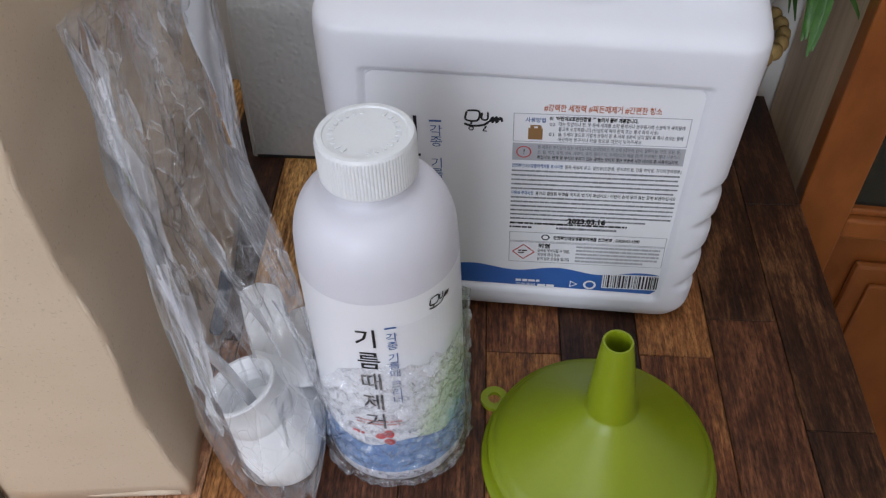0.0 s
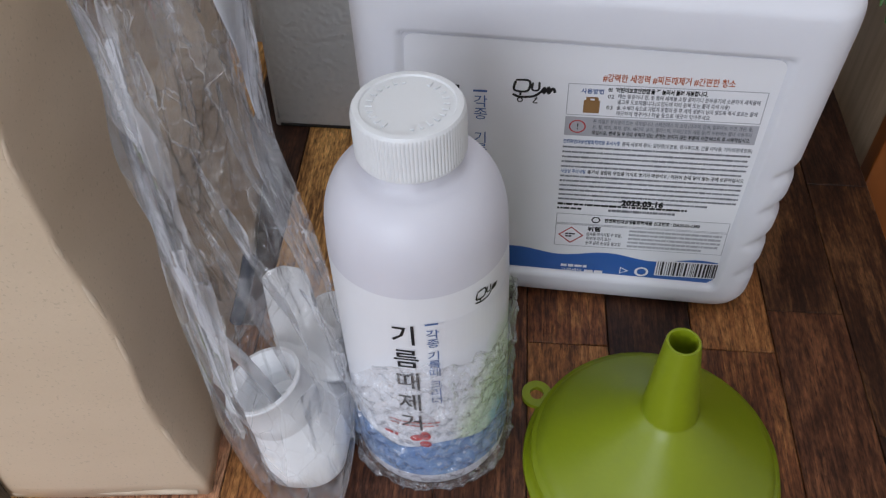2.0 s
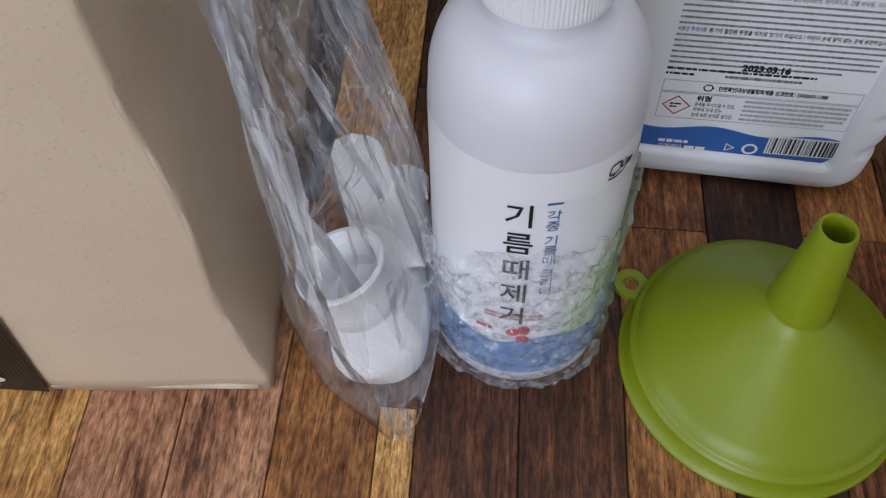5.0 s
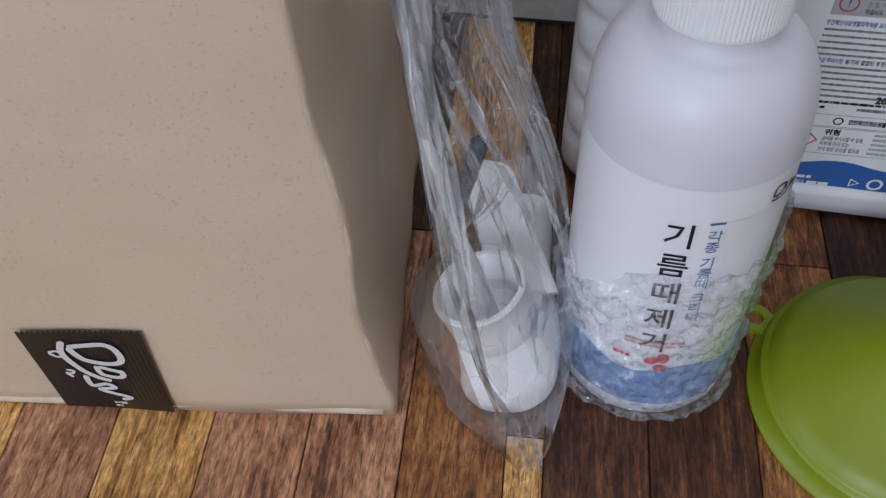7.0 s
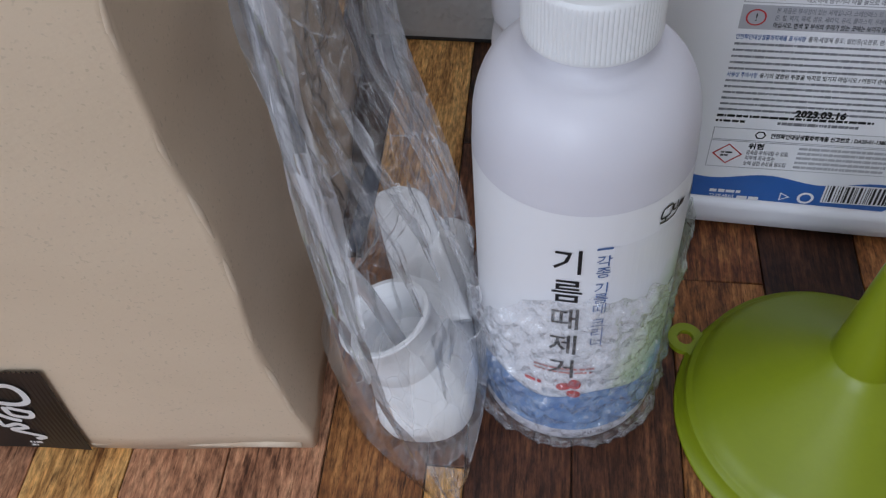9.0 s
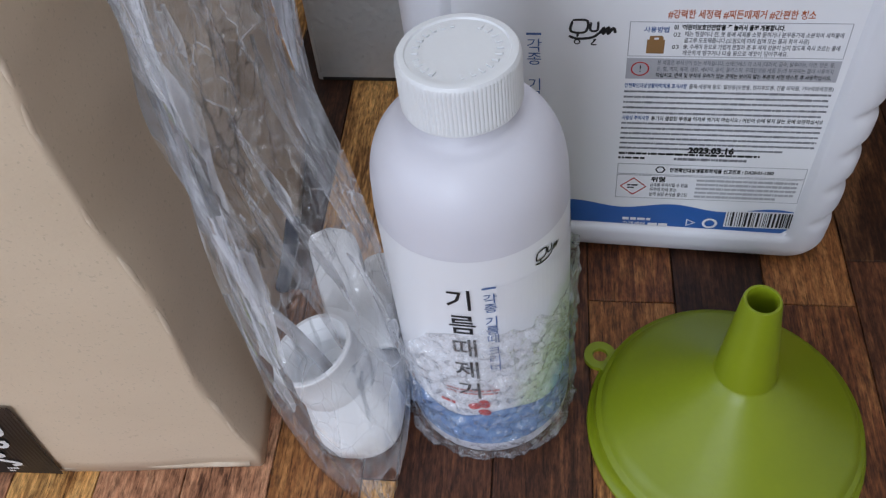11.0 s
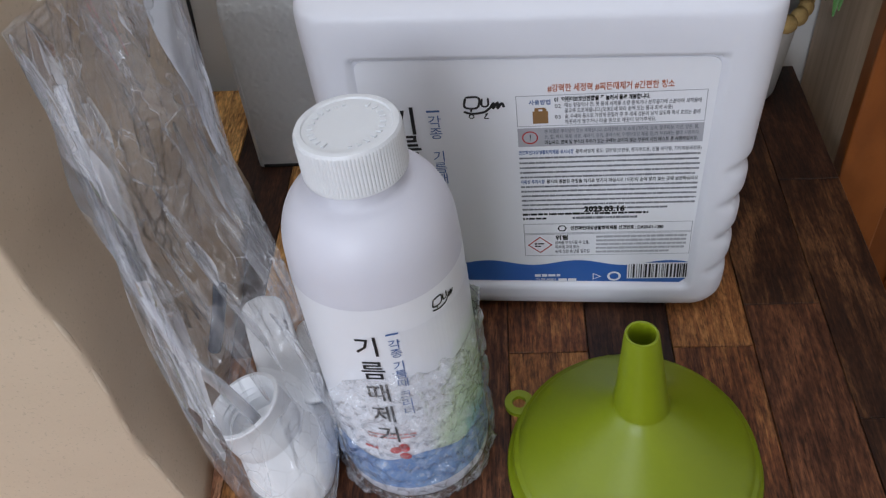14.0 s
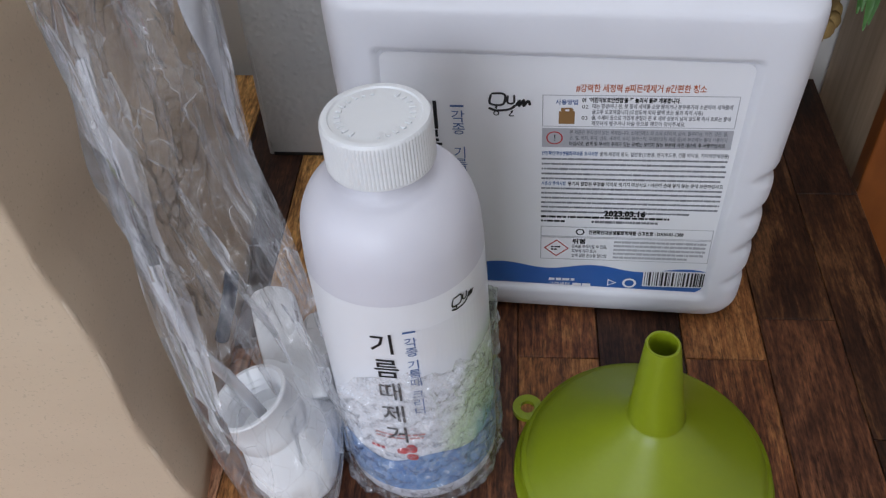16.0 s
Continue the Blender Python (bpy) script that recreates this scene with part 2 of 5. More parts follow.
    L(streak, rr.inputs[0])
    L(rr.outputs[0], p.inputs["Roughness"])
    bp = node(nt, "ShaderNodeBump", Strength=0.3, Distance=0.0006)
    L(pore, bp.inputs["Height"])
    L(bp.outputs[0], p.inputs["Normal"])
    return m


# Golden and pinkish tones are lifted, painting in brighter light on the left.
GOLD = plank_wood("golden_plank", (0.84, 0.54, 0.225), (0.60, 0.33, 0.118), (0.18, 0.080, 0.026))
AMBER = plank_wood("amber_plank", (0.46, 0.225, 0.085), (0.265, 0.112, 0.041), (0.095, 0.034, 0.013))
PINKW = plank_wood("pinkish_plank", (0.60, 0.35, 0.225), (0.42, 0.215, 0.134), (0.125, 0.052, 0.031))
REDW = plank_wood("reddish_plank", (0.28, 0.130, 0.070), (0.150, 0.060, 0.032), (0.060, 0.022, 0.012))
DARKW = plank_wood("dark_plank", (0.082, 0.035, 0.020), (0.040, 0.0160, 0.009), (0.017, 0.0075, 0.005))
MIXW = plank_wood("streaked_plank", (0.33, 0.155, 0.060), (0.155, 0.056, 0.024), (0.040, 0.0155, 0.0085))
BROWNW = plank_wood("brown_plank", (0.150, 0.070, 0.032), (0.056, 0.0225, 0.0112), (0.020, 0.0082, 0.005))
RUSTW = plank_wood("rust_brown_plank", (0.200, 0.085, 0.042), (0.092, 0.035, 0.018), (0.034, 0.0125, 0.007))
SEAM = surface("plank_seam", (0.022, 0.012, 0.008), rough=0.6)
GREY_LEATHER = surface("grey_leatherette", (0.57, 0.58, 0.585), (0.53, 0.54, 0.55), rough=0.34, scale=20)
TISSUE = surface("tissue_paper", (0.84, 0.85, 0.87), rough=0.9, scale=60, bump=0.1)
WALL = surface("wall_paper", (0.74, 0.72, 0.69), (0.70, 0.68, 0.65), rough=0.8, scale=6, bump=0.08, bump_scale=350)
CEIL = surface("ceiling_paint", (0.78, 0.78, 0.77), rough=0.9, scale=4)
ROOM_FLOOR = surface("laminate_floor", (0.34, 0.22, 0.12), (0.26, 0.16, 0.085), rough=0.4, scale=4, stretch=(6, 0.6, 1))
ASH = surface("light_wood_veneer", (0.56, 0.42, 0.29), (0.42, 0.30, 0.19), rough=0.5, scale=22, stretch=(1, 5.5, 0.42), bump=0.06, bump_scale=160, contrast=(0.35, 0.68), detail=8)
ORANGE_WOOD = surface("orange_varnished_wood", (0.27, 0.082, 0.018), (0.17, 0.047, 0.011), rough=0.28, scale=20, stretch=(1, 4, 0.5), bump=0.04, bump_scale=150, detail=7)
LEAF = surface("palm_leaf", (0.060, 0.165, 0.030), (0.032, 0.100, 0.018), rough=0.38, scale=60)
STEM = surface("palm_stem", (0.09, 0.16, 0.04), rough=0.5)
POT = surface("white_pot", (0.70, 0.69, 0.67), rough=0.4)
SOIL = surface("potting_soil", (0.02, 0.014, 0.01), rough=0.95, scale=200, bump=0.6)
ROPE = surface("straw_rope", (0.50, 0.34, 0.13), (0.36, 0.23, 0.08), rough=0.8, scale=90, bump=0.5, bump_scale=500)
DARK_REFLECTION = surface("dark_reflection", (0.035, 0.042, 0.060), (0.075, 0.085, 0.11), rough=0.18, scale=160)
CABLE = surface("dark_cable", (0.03, 0.03, 0.03), rough=0.5)
TUBE = film("dip_tube_plastic", (0.95, 0.96, 1.0), 0.72, 0.02, 0.7, 0.22, 0.05, 60)
# Crease and facet values set how strongly glints are painted on each film.
BAG = film("clear_bag_film", (0.962, 0.955, 0.955), 0.008, 0.36, 1.15, 0.13, 0.08, 72, (1, 1, 0.42), 0.13, 0.75)
PLEAT = film("folded_bag_film", (0.97, 0.97, 0.98), 0.07, 0.35, 1.7, 0.15, 0.08, 110, (1, 1, 0.30), 0.40, 0.8)
WRAP = film("bubble_wrap_film", (0.955, 0.96, 0.97), 0.05, 0.55, 1.5, 0.10, 0.3, 720, (1, 1, 0.8), 0.24, 0.6)
CLEAR_TAPE = film("clear_tape_film", (0.985, 0.975, 0.96), 0.13, 0.30, 0.5, 0.3, 0.2, 90)
GLASS_DARK = surface("dark_cabinet_glass", (0.012, 0.016, 0.014), rough=0.06, spec=0.6)

# leatherette grain: rounded cells
def grain(m, scale, strength):
    nt = m.node_tree
    co = nt.nodes.new("ShaderNodeTexCoord")
    vo = nt.nodes.new("ShaderNodeTexVoronoi")
    vo.inputs["Scale"].default_value = scale
    vo.feature = "SMOOTH_F1"
    b = nt.nodes.new("ShaderNodeBump")
    b.invert = True
    b.inputs["Strength"].default_value, b.inputs["Distance"].default_value = strength, 0.0012
    nt.links.new(co.outputs["Object"], vo.inputs["Vector"])
    nt.links.new(vo.outputs["Distance"], b.inputs["Height"])
    nt.links.new(b.outputs[0], nt.nodes["Principled BSDF"].inputs["Normal"])


grain(GREY_LEATHER, 320, 0.7)


# ---- building helpers ----
def thing(name, label, category, group="", place=(0, 0, 0)):
    ob = new(name)
    ob.empty_display_size = 0.02
    ob.location = place
    return tagged(ob, label, category, group)


def part(name, bm, material, parent=None, label="", smooth=True, m=None):
    """Links a bmesh as one mesh object, under a thing or a part. Its vertices are in world metres unless m is given."""
    me = bpy.data.meshes.new(name)
    bm.normal_update()
    bm.to_mesh(me)
    bm.free()
    me.materials.append(material)
    if smooth:
        me.shade_smooth()
    ob = new(name, me)
    if parent is not None:
        ob.parent = parent
        chain = Matrix.Identity(4)
        p = parent
        while p is not None:
            chain = p.matrix_basis @ chain
            p = p.parent
        ob.matrix_basis = chain.inverted() @ (m or Matrix.Identity(4))
    elif m is not None:
        ob.matrix_basis = m
    if label:
        ob["label"] = label
    return ob


def sharp(ob, degrees=35):
    ob.data.set_sharp_from_angle(angle=radians(degrees))
    return ob


def box(x0, x1, y0, y1, z0, z1, bevel=0.0, segments=2):
    bm = bmesh.new()
    bmesh.ops.create_cube(bm, size=1.0, matrix=Matrix.Translation(((x0 + x1) / 2, (y0 + y1) / 2, (z0 + z1) / 2)) @ Matrix.Diagonal((x1 - x0, y1 - y0, z1 - z0, 1)))
    if bevel:
        bmesh.ops.bevel(bm, geom=bm.edges[:], offset=bevel, segments=segments, affect="EDGES", profile=0.5)
    return bm


def lathe(profile, seg=64, bm=None, wave=None):
    """A turned form about z from (radius, height) pairs."""
    bm = bm or bmesh.new()
    rings = []
    for r, z in profile:
        ring = []
        for i in range(seg):
            a = 2 * math.pi * i / seg
            rr = r + (wave(a, z) if wave else 0.0)
            ring.append(bm.verts.new((rr * math.cos(a), rr * math.sin(a), z)))
        rings.append(ring)
    for a, b in zip(rings, rings[1:]):
        for i in range(seg):
            bm.faces.new((a[i], a[(i + 1) % seg], b[(i + 1) % seg], b[i]))
    return bm


def capped(profile, seg=64, wave=None):
    bm = lathe([(1e-5, profile[0][1]), *profile, (1e-5, profile[-1][1])], seg, None, wave)
    bmesh.ops.remove_doubles(bm, verts=bm.verts, dist=1e-5)
    return bm


def tube(points, radius, seg=12, taper=None):
    """A round tube through points, smoothed by Catmull-Rom."""
    pts = [Vector(p) for p in points]
    path = []
    for i in range(len(pts) - 1):
        p0, p1, p2, p3 = pts[max(i - 1, 0)], pts[i], pts[i + 1], pts[min(i + 2, len(pts) - 1)]
        for k in range(6):
            t = k / 6
            path.append(0.5 * ((2 * p1) + (p2 - p0) * t + (2 * p0 - 5 * p1 + 4 * p2 - p3) * t * t + (3 * p1 - p0 - 3 * p2 + p3) * t ** 3))
    path.append(pts[-1])
    bm = bmesh.new()
    rings = []
    side = Vector((0.31, 0.2, 0.93))
    for i, p in enumerate(path):
        d = (path[min(i + 1, len(path) - 1)] - path[max(i - 1, 0)]).normalized()
        x = d.cross(side).normalized()
        y = x.cross(d)
        r = radius * (taper(i / (len(path) - 1)) if taper else 1.0)
        rings.append([bm.verts.new(p + (x * math.cos(2 * math.pi * k / seg) + y * math.sin(2 * math.pi * k / seg)) * r) for k in range(seg)])
    for a, b in zip(rings, rings[1:]):
        for k in range(seg):
            bm.faces.new((a[k], a[(k + 1) % seg], b[(k + 1) % seg], b[k]))
    bm.faces.new(rings[0][::-1])
    bm.faces.new(rings[-1])
    return bm


def lerp(a, b, t):
    return a + (b - a) * t


def smoothstep(a, b, x):
    t = min(max((x - a) / (b - a), 0.0), 1.0)
    return t * t * (3 - 2 * t)


def text_bm(body, size, spacing=1.0, width=1.0, align="LEFT", bold=0.0):
    """Flat lettering in the xy plane, baseline at y = 0, as a bmesh."""
    cu = bpy.data.curves.new("lettering", "FONT")
    cu.body, cu.size, cu.space_character, cu.align_x, cu.resolution_u, cu.offset = body, size, spacing, align, 2, bold
    ob = bpy.data.objects.new("lettering", cu)
    scene.collection.objects.link(ob)
    me = ob.evaluated_get(bpy.context.evaluated_depsgraph_get()).to_mesh()
    bm = bmesh.new()
    bm.from_mesh(me)
    bpy.data.objects.remove(ob)
    bpy.data.curves.remove(cu)
    for v in bm.verts:
        v.co.x *= width
    return bm


def fit_text(body, size, x0, x1, y, bold=0.0):
    """Lettering that runs from x0 to x1 on the baseline y."""
    bm = text_bm(body, size, bold=bold + size * 0.018)
    lo, hi = min(v.co.x for v in bm.verts), max(v.co.x for v in bm.verts)
    for v in bm.verts:
        v.co.x = x0 + (v.co.x - lo) * (x1 - x0) / (hi - lo)
        v.co.y += y
    return bm


def rect_bm(bm, x0, y0, x1, y1, nx=1, ny=1):
    g = [[bm.verts.new((lerp(x0, x1, i / nx), lerp(y0, y1, j / ny), 0)) for i in range(nx + 1)] for j in range(ny + 1)]
    for j in range(ny):
        for i in range(nx):
            bm.faces.new((g[j][i], g[j][i + 1], g[j + 1][i + 1], g[j + 1][i]))
    return bm


def frame_bm(x0, y0, x1, y1, w):
    bm = bmesh.new()
    rect_bm(bm, x0, y0, x1, y0 + w)
    rect_bm(bm, x0, y1 - w, x1, y1)
    rect_bm(bm, x0, y0 + w, x0 + w, y1 - w)
    rect_bm(bm, x1 - w, y0 + w, x1, y1 - w)
    return bm


def ring_bm(cx, cy, r, w, seg=28):
    bm = bmesh.new()
    a = [bm.verts.new((cx + r * math.cos(2 * math.pi * i / seg), cy + r * math.sin(2 * math.pi * i / seg), 0)) for i in range(seg)]
    b = [bm.verts.new((cx + (r - w) * math.cos(2 * math.pi * i / seg), cy + (r - w) * math.sin(2 * math.pi * i / seg), 0)) for i in range(seg)]
    for i in range(seg):
        bm.faces.new((a[i], a[(i + 1) % seg], b[(i + 1) % seg], b[i]))
    return bm


def disc_bm(cx, cy, rx, ry, turn=0.0, seg=20, bm=None):
    bm = bm or bmesh.new()
    c, s = math.cos(turn), math.sin(turn)
    vs = []
    for i in range(seg):
        x, y = rx * math.cos(2 * math.pi * i / seg), ry * math.sin(2 * math.pi * i / seg)
        vs.append(bm.verts.new((cx + x * c - y * s, cy + x * s + y * c, 0)))
    bm.faces.new(vs)
    return bm


def stroke_bm(points, w, bm=None):
    """A flat brush stroke, thin at its ends."""
    bm = bm or bmesh.new()
    w *= 1.1
    ctl = [Vector((x, y, 0)) for x, y in points]
    pts = []
    for i in range(len(ctl) - 1):
        p0, p1, p2, p3 = ctl[max(i - 1, 0)], ctl[i], ctl[i + 1], ctl[min(i + 2, len(ctl) - 1)]
        for j in range(5):
            t = j / 5
            pts.append(0.5 * (2 * p1 + (p2 - p0) * t + (2 * p0 - 5 * p1 + 4 * p2 - p3) * t ** 2 + (3 * p1 - p0 - 3 * p2 + p3) * t ** 3))
    pts.append(ctl[-1])
    pairs = []
    for i, p in enumerate(pts):
        d = (pts[min(i + 1, len(pts) - 1)] - pts[max(i - 1, 0)]).normalized()
        n = Vector((-d.y, d.x, 0)) * w * (0.55 if i in (0, len(pts) - 1) else 1.0) / 2
        pairs.append((bm.verts.new(p + n), bm.verts.new(p - n)))
    for a, b in zip(pairs, pairs[1:]):
        bm.faces.new((a[0], a[1], b[1], b[0]))
    return bm


def bars_bm(x0, y0, x1, y1, rows, fill=0.5, gap=0.25, seed=1, chunk=0.0016):
    """Rows of short plain bars, for print too small to read."""
    rnd = random.Random(seed)
    bm = bmesh.new()
    step = (y1 - y0) / rows
    for r in range(rows):
        y = y1 - (r + 0.5) * step
        x = x0
        end = x1 if r < rows - 1 else lerp(x0, x1, rnd.uniform(0.5, 1.0))
        while x < end - chunk * 0.5:
            w = min(chunk * rnd.uniform(0.5, 3.0), end - x)
            h = step * fill * rnd.uniform(0.8, 1.0)
            rect_bm(bm, x, y - h / 2, x + w, y + h / 2)
            x += w + chunk * gap * rnd.uniform(0.7, 1.6)
    return bm


def move_bm(bm, x, y):
    bmesh.ops.translate(bm, verts=bm.verts, vec=(x, y, 0))
    return bm


# ---- the room ----
def wall_with_hole(name, axis, at, thick, a0, a1, z0, z1, h0, h1, hz0, hz1, material):
    """A wall across one axis with a window opening through it."""
    bm = bmesh.new()
    for u0, u1, w0, w1 in ((a0, h0, z0, z1), (h1, a1, z0, z1), (h0, h1, z0, hz0), (h0, h1, hz1, z1)):
        if axis == "y":
            b = (u0, u1, at, at + thick, w0, w1)
        else:
            b = (at, at + thick, u0, u1, w0, w1)
        m = Matrix.Translation(((b[0] + b[1]) / 2, (b[2] + b[3]) / 2, (b[4] + b[5]) / 2)) @ Matrix.Diagonal((b[1] - b[0], b[3] - b[2], b[5] - b[4], 1))
        bmesh.ops.create_cube(bm, size=1.0, matrix=m)
    return tagged(part(name, bm, material, smooth=False), kind="structure")


tagged(part("floor", box(ROOM_X0 - 0.1, ROOM_X1 + 0.1, ROOM_Y0 - 0.1, ROOM_Y1 + 0.1, ROOM_Z0 - 0.1, ROOM_Z0), ROOM_FLOOR, smooth=False), kind="structure")
tagged(part("ceiling", box(ROOM_X0 - 0.1, ROOM_X1 + 0.1, ROOM_Y0 - 0.1, ROOM_Y1 + 0.1, ROOM_Z1, ROOM_Z1 + 0.1), CEIL, smooth=False), kind="structure")
tagged(part("wall_north", box(ROOM_X0 - 0.1, ROOM_X1 + 0.1, ROOM_Y1, ROOM_Y1 + 0.1, ROOM_Z0, ROOM_Z1), WALL, smooth=False), kind="structure")
tagged(part("wall_east", box(ROOM_X1, ROOM_X1 + 0.1, ROOM_Y0, ROOM_Y1, ROOM_Z0, ROOM_Z1), WALL, smooth=False), kind="structure")
wall_with_hole("wall_south", "y", ROOM_Y0 - 0.1, 0.1, ROOM_X0 - 0.1, ROOM_X1 + 0.1, ROOM_Z0, ROOM_Z1, -2.0, -0.3, 0.5, 1.8, WALL)
# The opening in this wall is added for the west fill.
wall_with_hole("wall_west", "x", ROOM_X0 - 0.1, 0.1, ROOM_Y0, ROOM_Y1, ROOM_Z0, ROOM_Z1, -1.65, -0.15, 0.15, 1.65, WALL)

# Housing for the added overhead fill; no such fitting is seen.
lamp = thing("overhead_fill_panel", "flat square white panel, unseen, added for the overhead fill light", "lamp", place=(0.05, -0.25, ROOM_Z1))
part("frame", box(-0.45, 0.55, -0.75, 0.25, ROOM_Z1 - 0.06, ROOM_Z1, 0.01), CEIL, lamp, "", False)

# ---- the table with its plank top ----


TABLE = pose(0, 0, 0, 0, 0, -4.2)
EDGE_X, EDGE_Y0, EDGE_Y1, EDGE_X0 = 0.1935, -0.32, 0.442, -0.62
table = thing("table", "low wooden table topped with mixed golden, reddish and dark brown planks", "table")
part("tabletop", box(EDGE_X0, EDGE_X, EDGE_Y0, EDGE_Y1, -0.028, -0.0016, 0.001), SEAM, table, "dark core showing in the seams", False, TABLE)
for sx, sy in ((EDGE_X0 + 0.05, EDGE_Y0 + 0.05), (EDGE_X - 0.06, EDGE_Y0 + 0.05), (EDGE_X0 + 0.05, EDGE_Y1 - 0.06), (EDGE_X - 0.06, EDGE_Y1 - 0.06)):
    part("leg", box(sx - 0.025, sx + 0.025, sy - 0.025, sy + 0.025, ROOM_Z0, -0.028, 0.003), DARKW, table, "", False, TABLE)

# ---- kraft carton ----
BX0, BX1, BY0, BY1, BZ = -0.47, -0.112, 0.1415, 0.346, 0.243
carton = thing("cardboard_box", "closed kraft cardboard carton with scuffed folds, standing on the table", "box", place=(-0.29, 0.244, 0))


def carton_x(z):
    return BX1 - 0.088 * z + 0.018 * (z / BZ) ** 2 * 0.2


def fold_x(z):
    """The upright fold: a little wavy, spread at its foot."""
    return carton_x(z) + (0.0016 * math.sin(z * 62 + 1.0) * smoothstep(0.0, 0.03, z) + 0.0012 * noise.noise(Vector((1.7, 0.4, z * 55)))) * smoothstep(BZ, BZ - 0.04, z) + 0.0034 * smoothstep(0.034, 0.0, z)


def carton_body():
    """The carton as a bulging sleeve: five loops of rounded rectangles."""
    bm = bmesh.new()
    rings = []
    levels = 26
    for k in range(levels + 1):
        z = BZ * k / levels
        x1 = fold_x(z)
        swell = 0.0022 * math.sin(math.pi * k / levels)
        r = 0.0022 + 0.0012 * noise.noise(Vector((3.1, 0.2, z * 40)))
        pts = []
        corners = ((x1 - r, BY0 + r, -90), (x1 - r, BY1 - r, 0), (BX0 + r, BY1 - r, 90), (BX0 + r, BY0 + r, 180))
        for i, (cx, cy, a0) in enumerate(corners):
            for j in range(5):
                a = radians(a0 + 90 * j / 4)
                pts.append(Vector((cx + r * math.cos(a), cy + r * math.sin(a), z)))
            nx_, ny_, na = corners[(i + 1) % 4]
            a = radians(a0 + 90)
            s, e = pts[-1], Vector((nx_ + r * math.cos(a), ny_ + r * math.sin(a), z))
            n = Vector((math.cos(a), math.sin(a), 0))
            for j in range(1, 24):
                t = j / 24
                p = s.lerp(e, t)
                p += n * (swell * math.sin(math.pi * t) + 0.0019 * noise.noise(p * 17 + Vector((0, 0, 4))))
                if i == 0:
                    dent = noise.noise(Vector((p.y * 34, 2.0, p.z * 15)))
                    p += n * 0.0026 * dent * smoothstep(0.0, 0.15, t) * smoothstep(0.75, 0.45, t) * smoothstep(0.19, 0.15, p.z)
                pts.append(p)
        rings.append([bm.verts.new(p) for p in pts])
    for a, b in zip(rings, rings[1:]):
        for i in range(len(a)):
            bm.faces.new((a[i], a[(i + 1) % len(a)], b[(i + 1) % len(a)], b[i]))
    bm.faces.new(rings[0][::-1])
    return bm


part("sleeve", carton_body(), CARD, carton)


def top_flap(name, x0, x1, y0, y1, z, lift, label=""):
    """A flap of corrugated board, lifting a little towards its free end."""
    bm = bmesh.new()
    n, k = 14, 8
    grid = {}
    for i in range(n + 1):
        for j in range(k + 1):
            x, y = lerp(x0, x1, i / n), lerp(y0, y1, j / k)
            zz = z + lift(i / n, j / k) + 0.0008 * noise.noise(Vector((x * 30, y * 30, 2)))
            grid[i, j] = bm.verts.new((x, y, zz))
    for i in range(n):
        for j in range(k):
            bm.faces.new((grid[i, j], grid[i + 1, j], grid[i + 1, j + 1], grid[i, j + 1]))
    bmesh.ops.solidify(bm, geom=bm.faces[:], thickness=0.003)
    return part(name, bm, CARD, carton, label)


XT = carton_x(BZ)
LIFT = lambda v: 0.046 * max(1 - v, 0) ** 1.6
top_flap("flap", BX0 + 0.004, XT - 0.030, BY0 + 0.040, BY1 - 0.003, BZ - 0.006, lambda u, v: 0.0008 * v, "inner flap of brown board")
top_flap("flap", XT - 0.075, XT - 0.0005, BY0 + 0.004, BY1, BZ + 0.003, lambda u, v: LIFT(v) * (1 - u) + 0.001, "outer flap, bent up at its torn corner")
part("fold", tube([(XT - 0.0015, lerp(BY0 + 0.004, BY1, i / 6), BZ + 0.0016 + 0.0003 * math.sin(i * 2.3)) for i in range(7)], 0.0036, 12), CARD_EDGE, carton, "pale rounded fold of the lid")
part("flap_edge", tube([(XT - 0.073 + 0.002 * math.sin(i * 1.9), lerp(BY0 + 0.006, BY1, i / 6), BZ + 0.0045 + LIFT(i / 6)) for i in range(7)], 0.0012, 8), CARD_EDGE, carton, "scuffed cut edge of the flap")
rag = bmesh.new()
for i in range(16):
    rnd = random.Random(i)
    c = Vector((XT - 0.004 + rnd.uniform(-0.007, 0.003), BY0 + 0.003 + rnd.uniform(-0.003, 0.004), BZ + rnd.uniform(-0.006, 0.004)))
    bmesh.ops.create_icosphere(rag, subdivisions=1, radius=rnd.uniform(0.0008, 0.0016), matrix=Matrix.Translation(c) @ Matrix.Rotation(i * 1.3, 4, (1, 0.4, 0.7)) @ Matrix.Diagonal((2.6, 0.7, 0.5, 1)))
part("torn_corner", rag, CARD_EDGE, carton, "torn frayed corner of pale board")
part("bottom_fold", tube([(lerp(BX0, BX1 - 0.002, i / 5), BY0 + 0.0012, 0.0024) for i in range(6)], 0.0022, 8), CARD_EDGE, carton, "pale bottom fold")


for k in range(9):
    rnd = random.Random(40 + k)
    z0 = 0.012 + 0.026 * k + rnd.uniform(-0.006, 0.006)
    z1 = z0 + rnd.uniform(0.016, 0.030)
    part("edge_scuff", tube([(fold_x(z) - 0.0012, BY0 + 0.0012, z) for z in (z0, (z0 + z1) / 2, z1)], 0.0011, 8, lambda t: 0.3 + 0.7 * math.sin(math.pi * t)), CARD_EDGE, carton, "pale scuff on the upright fold")


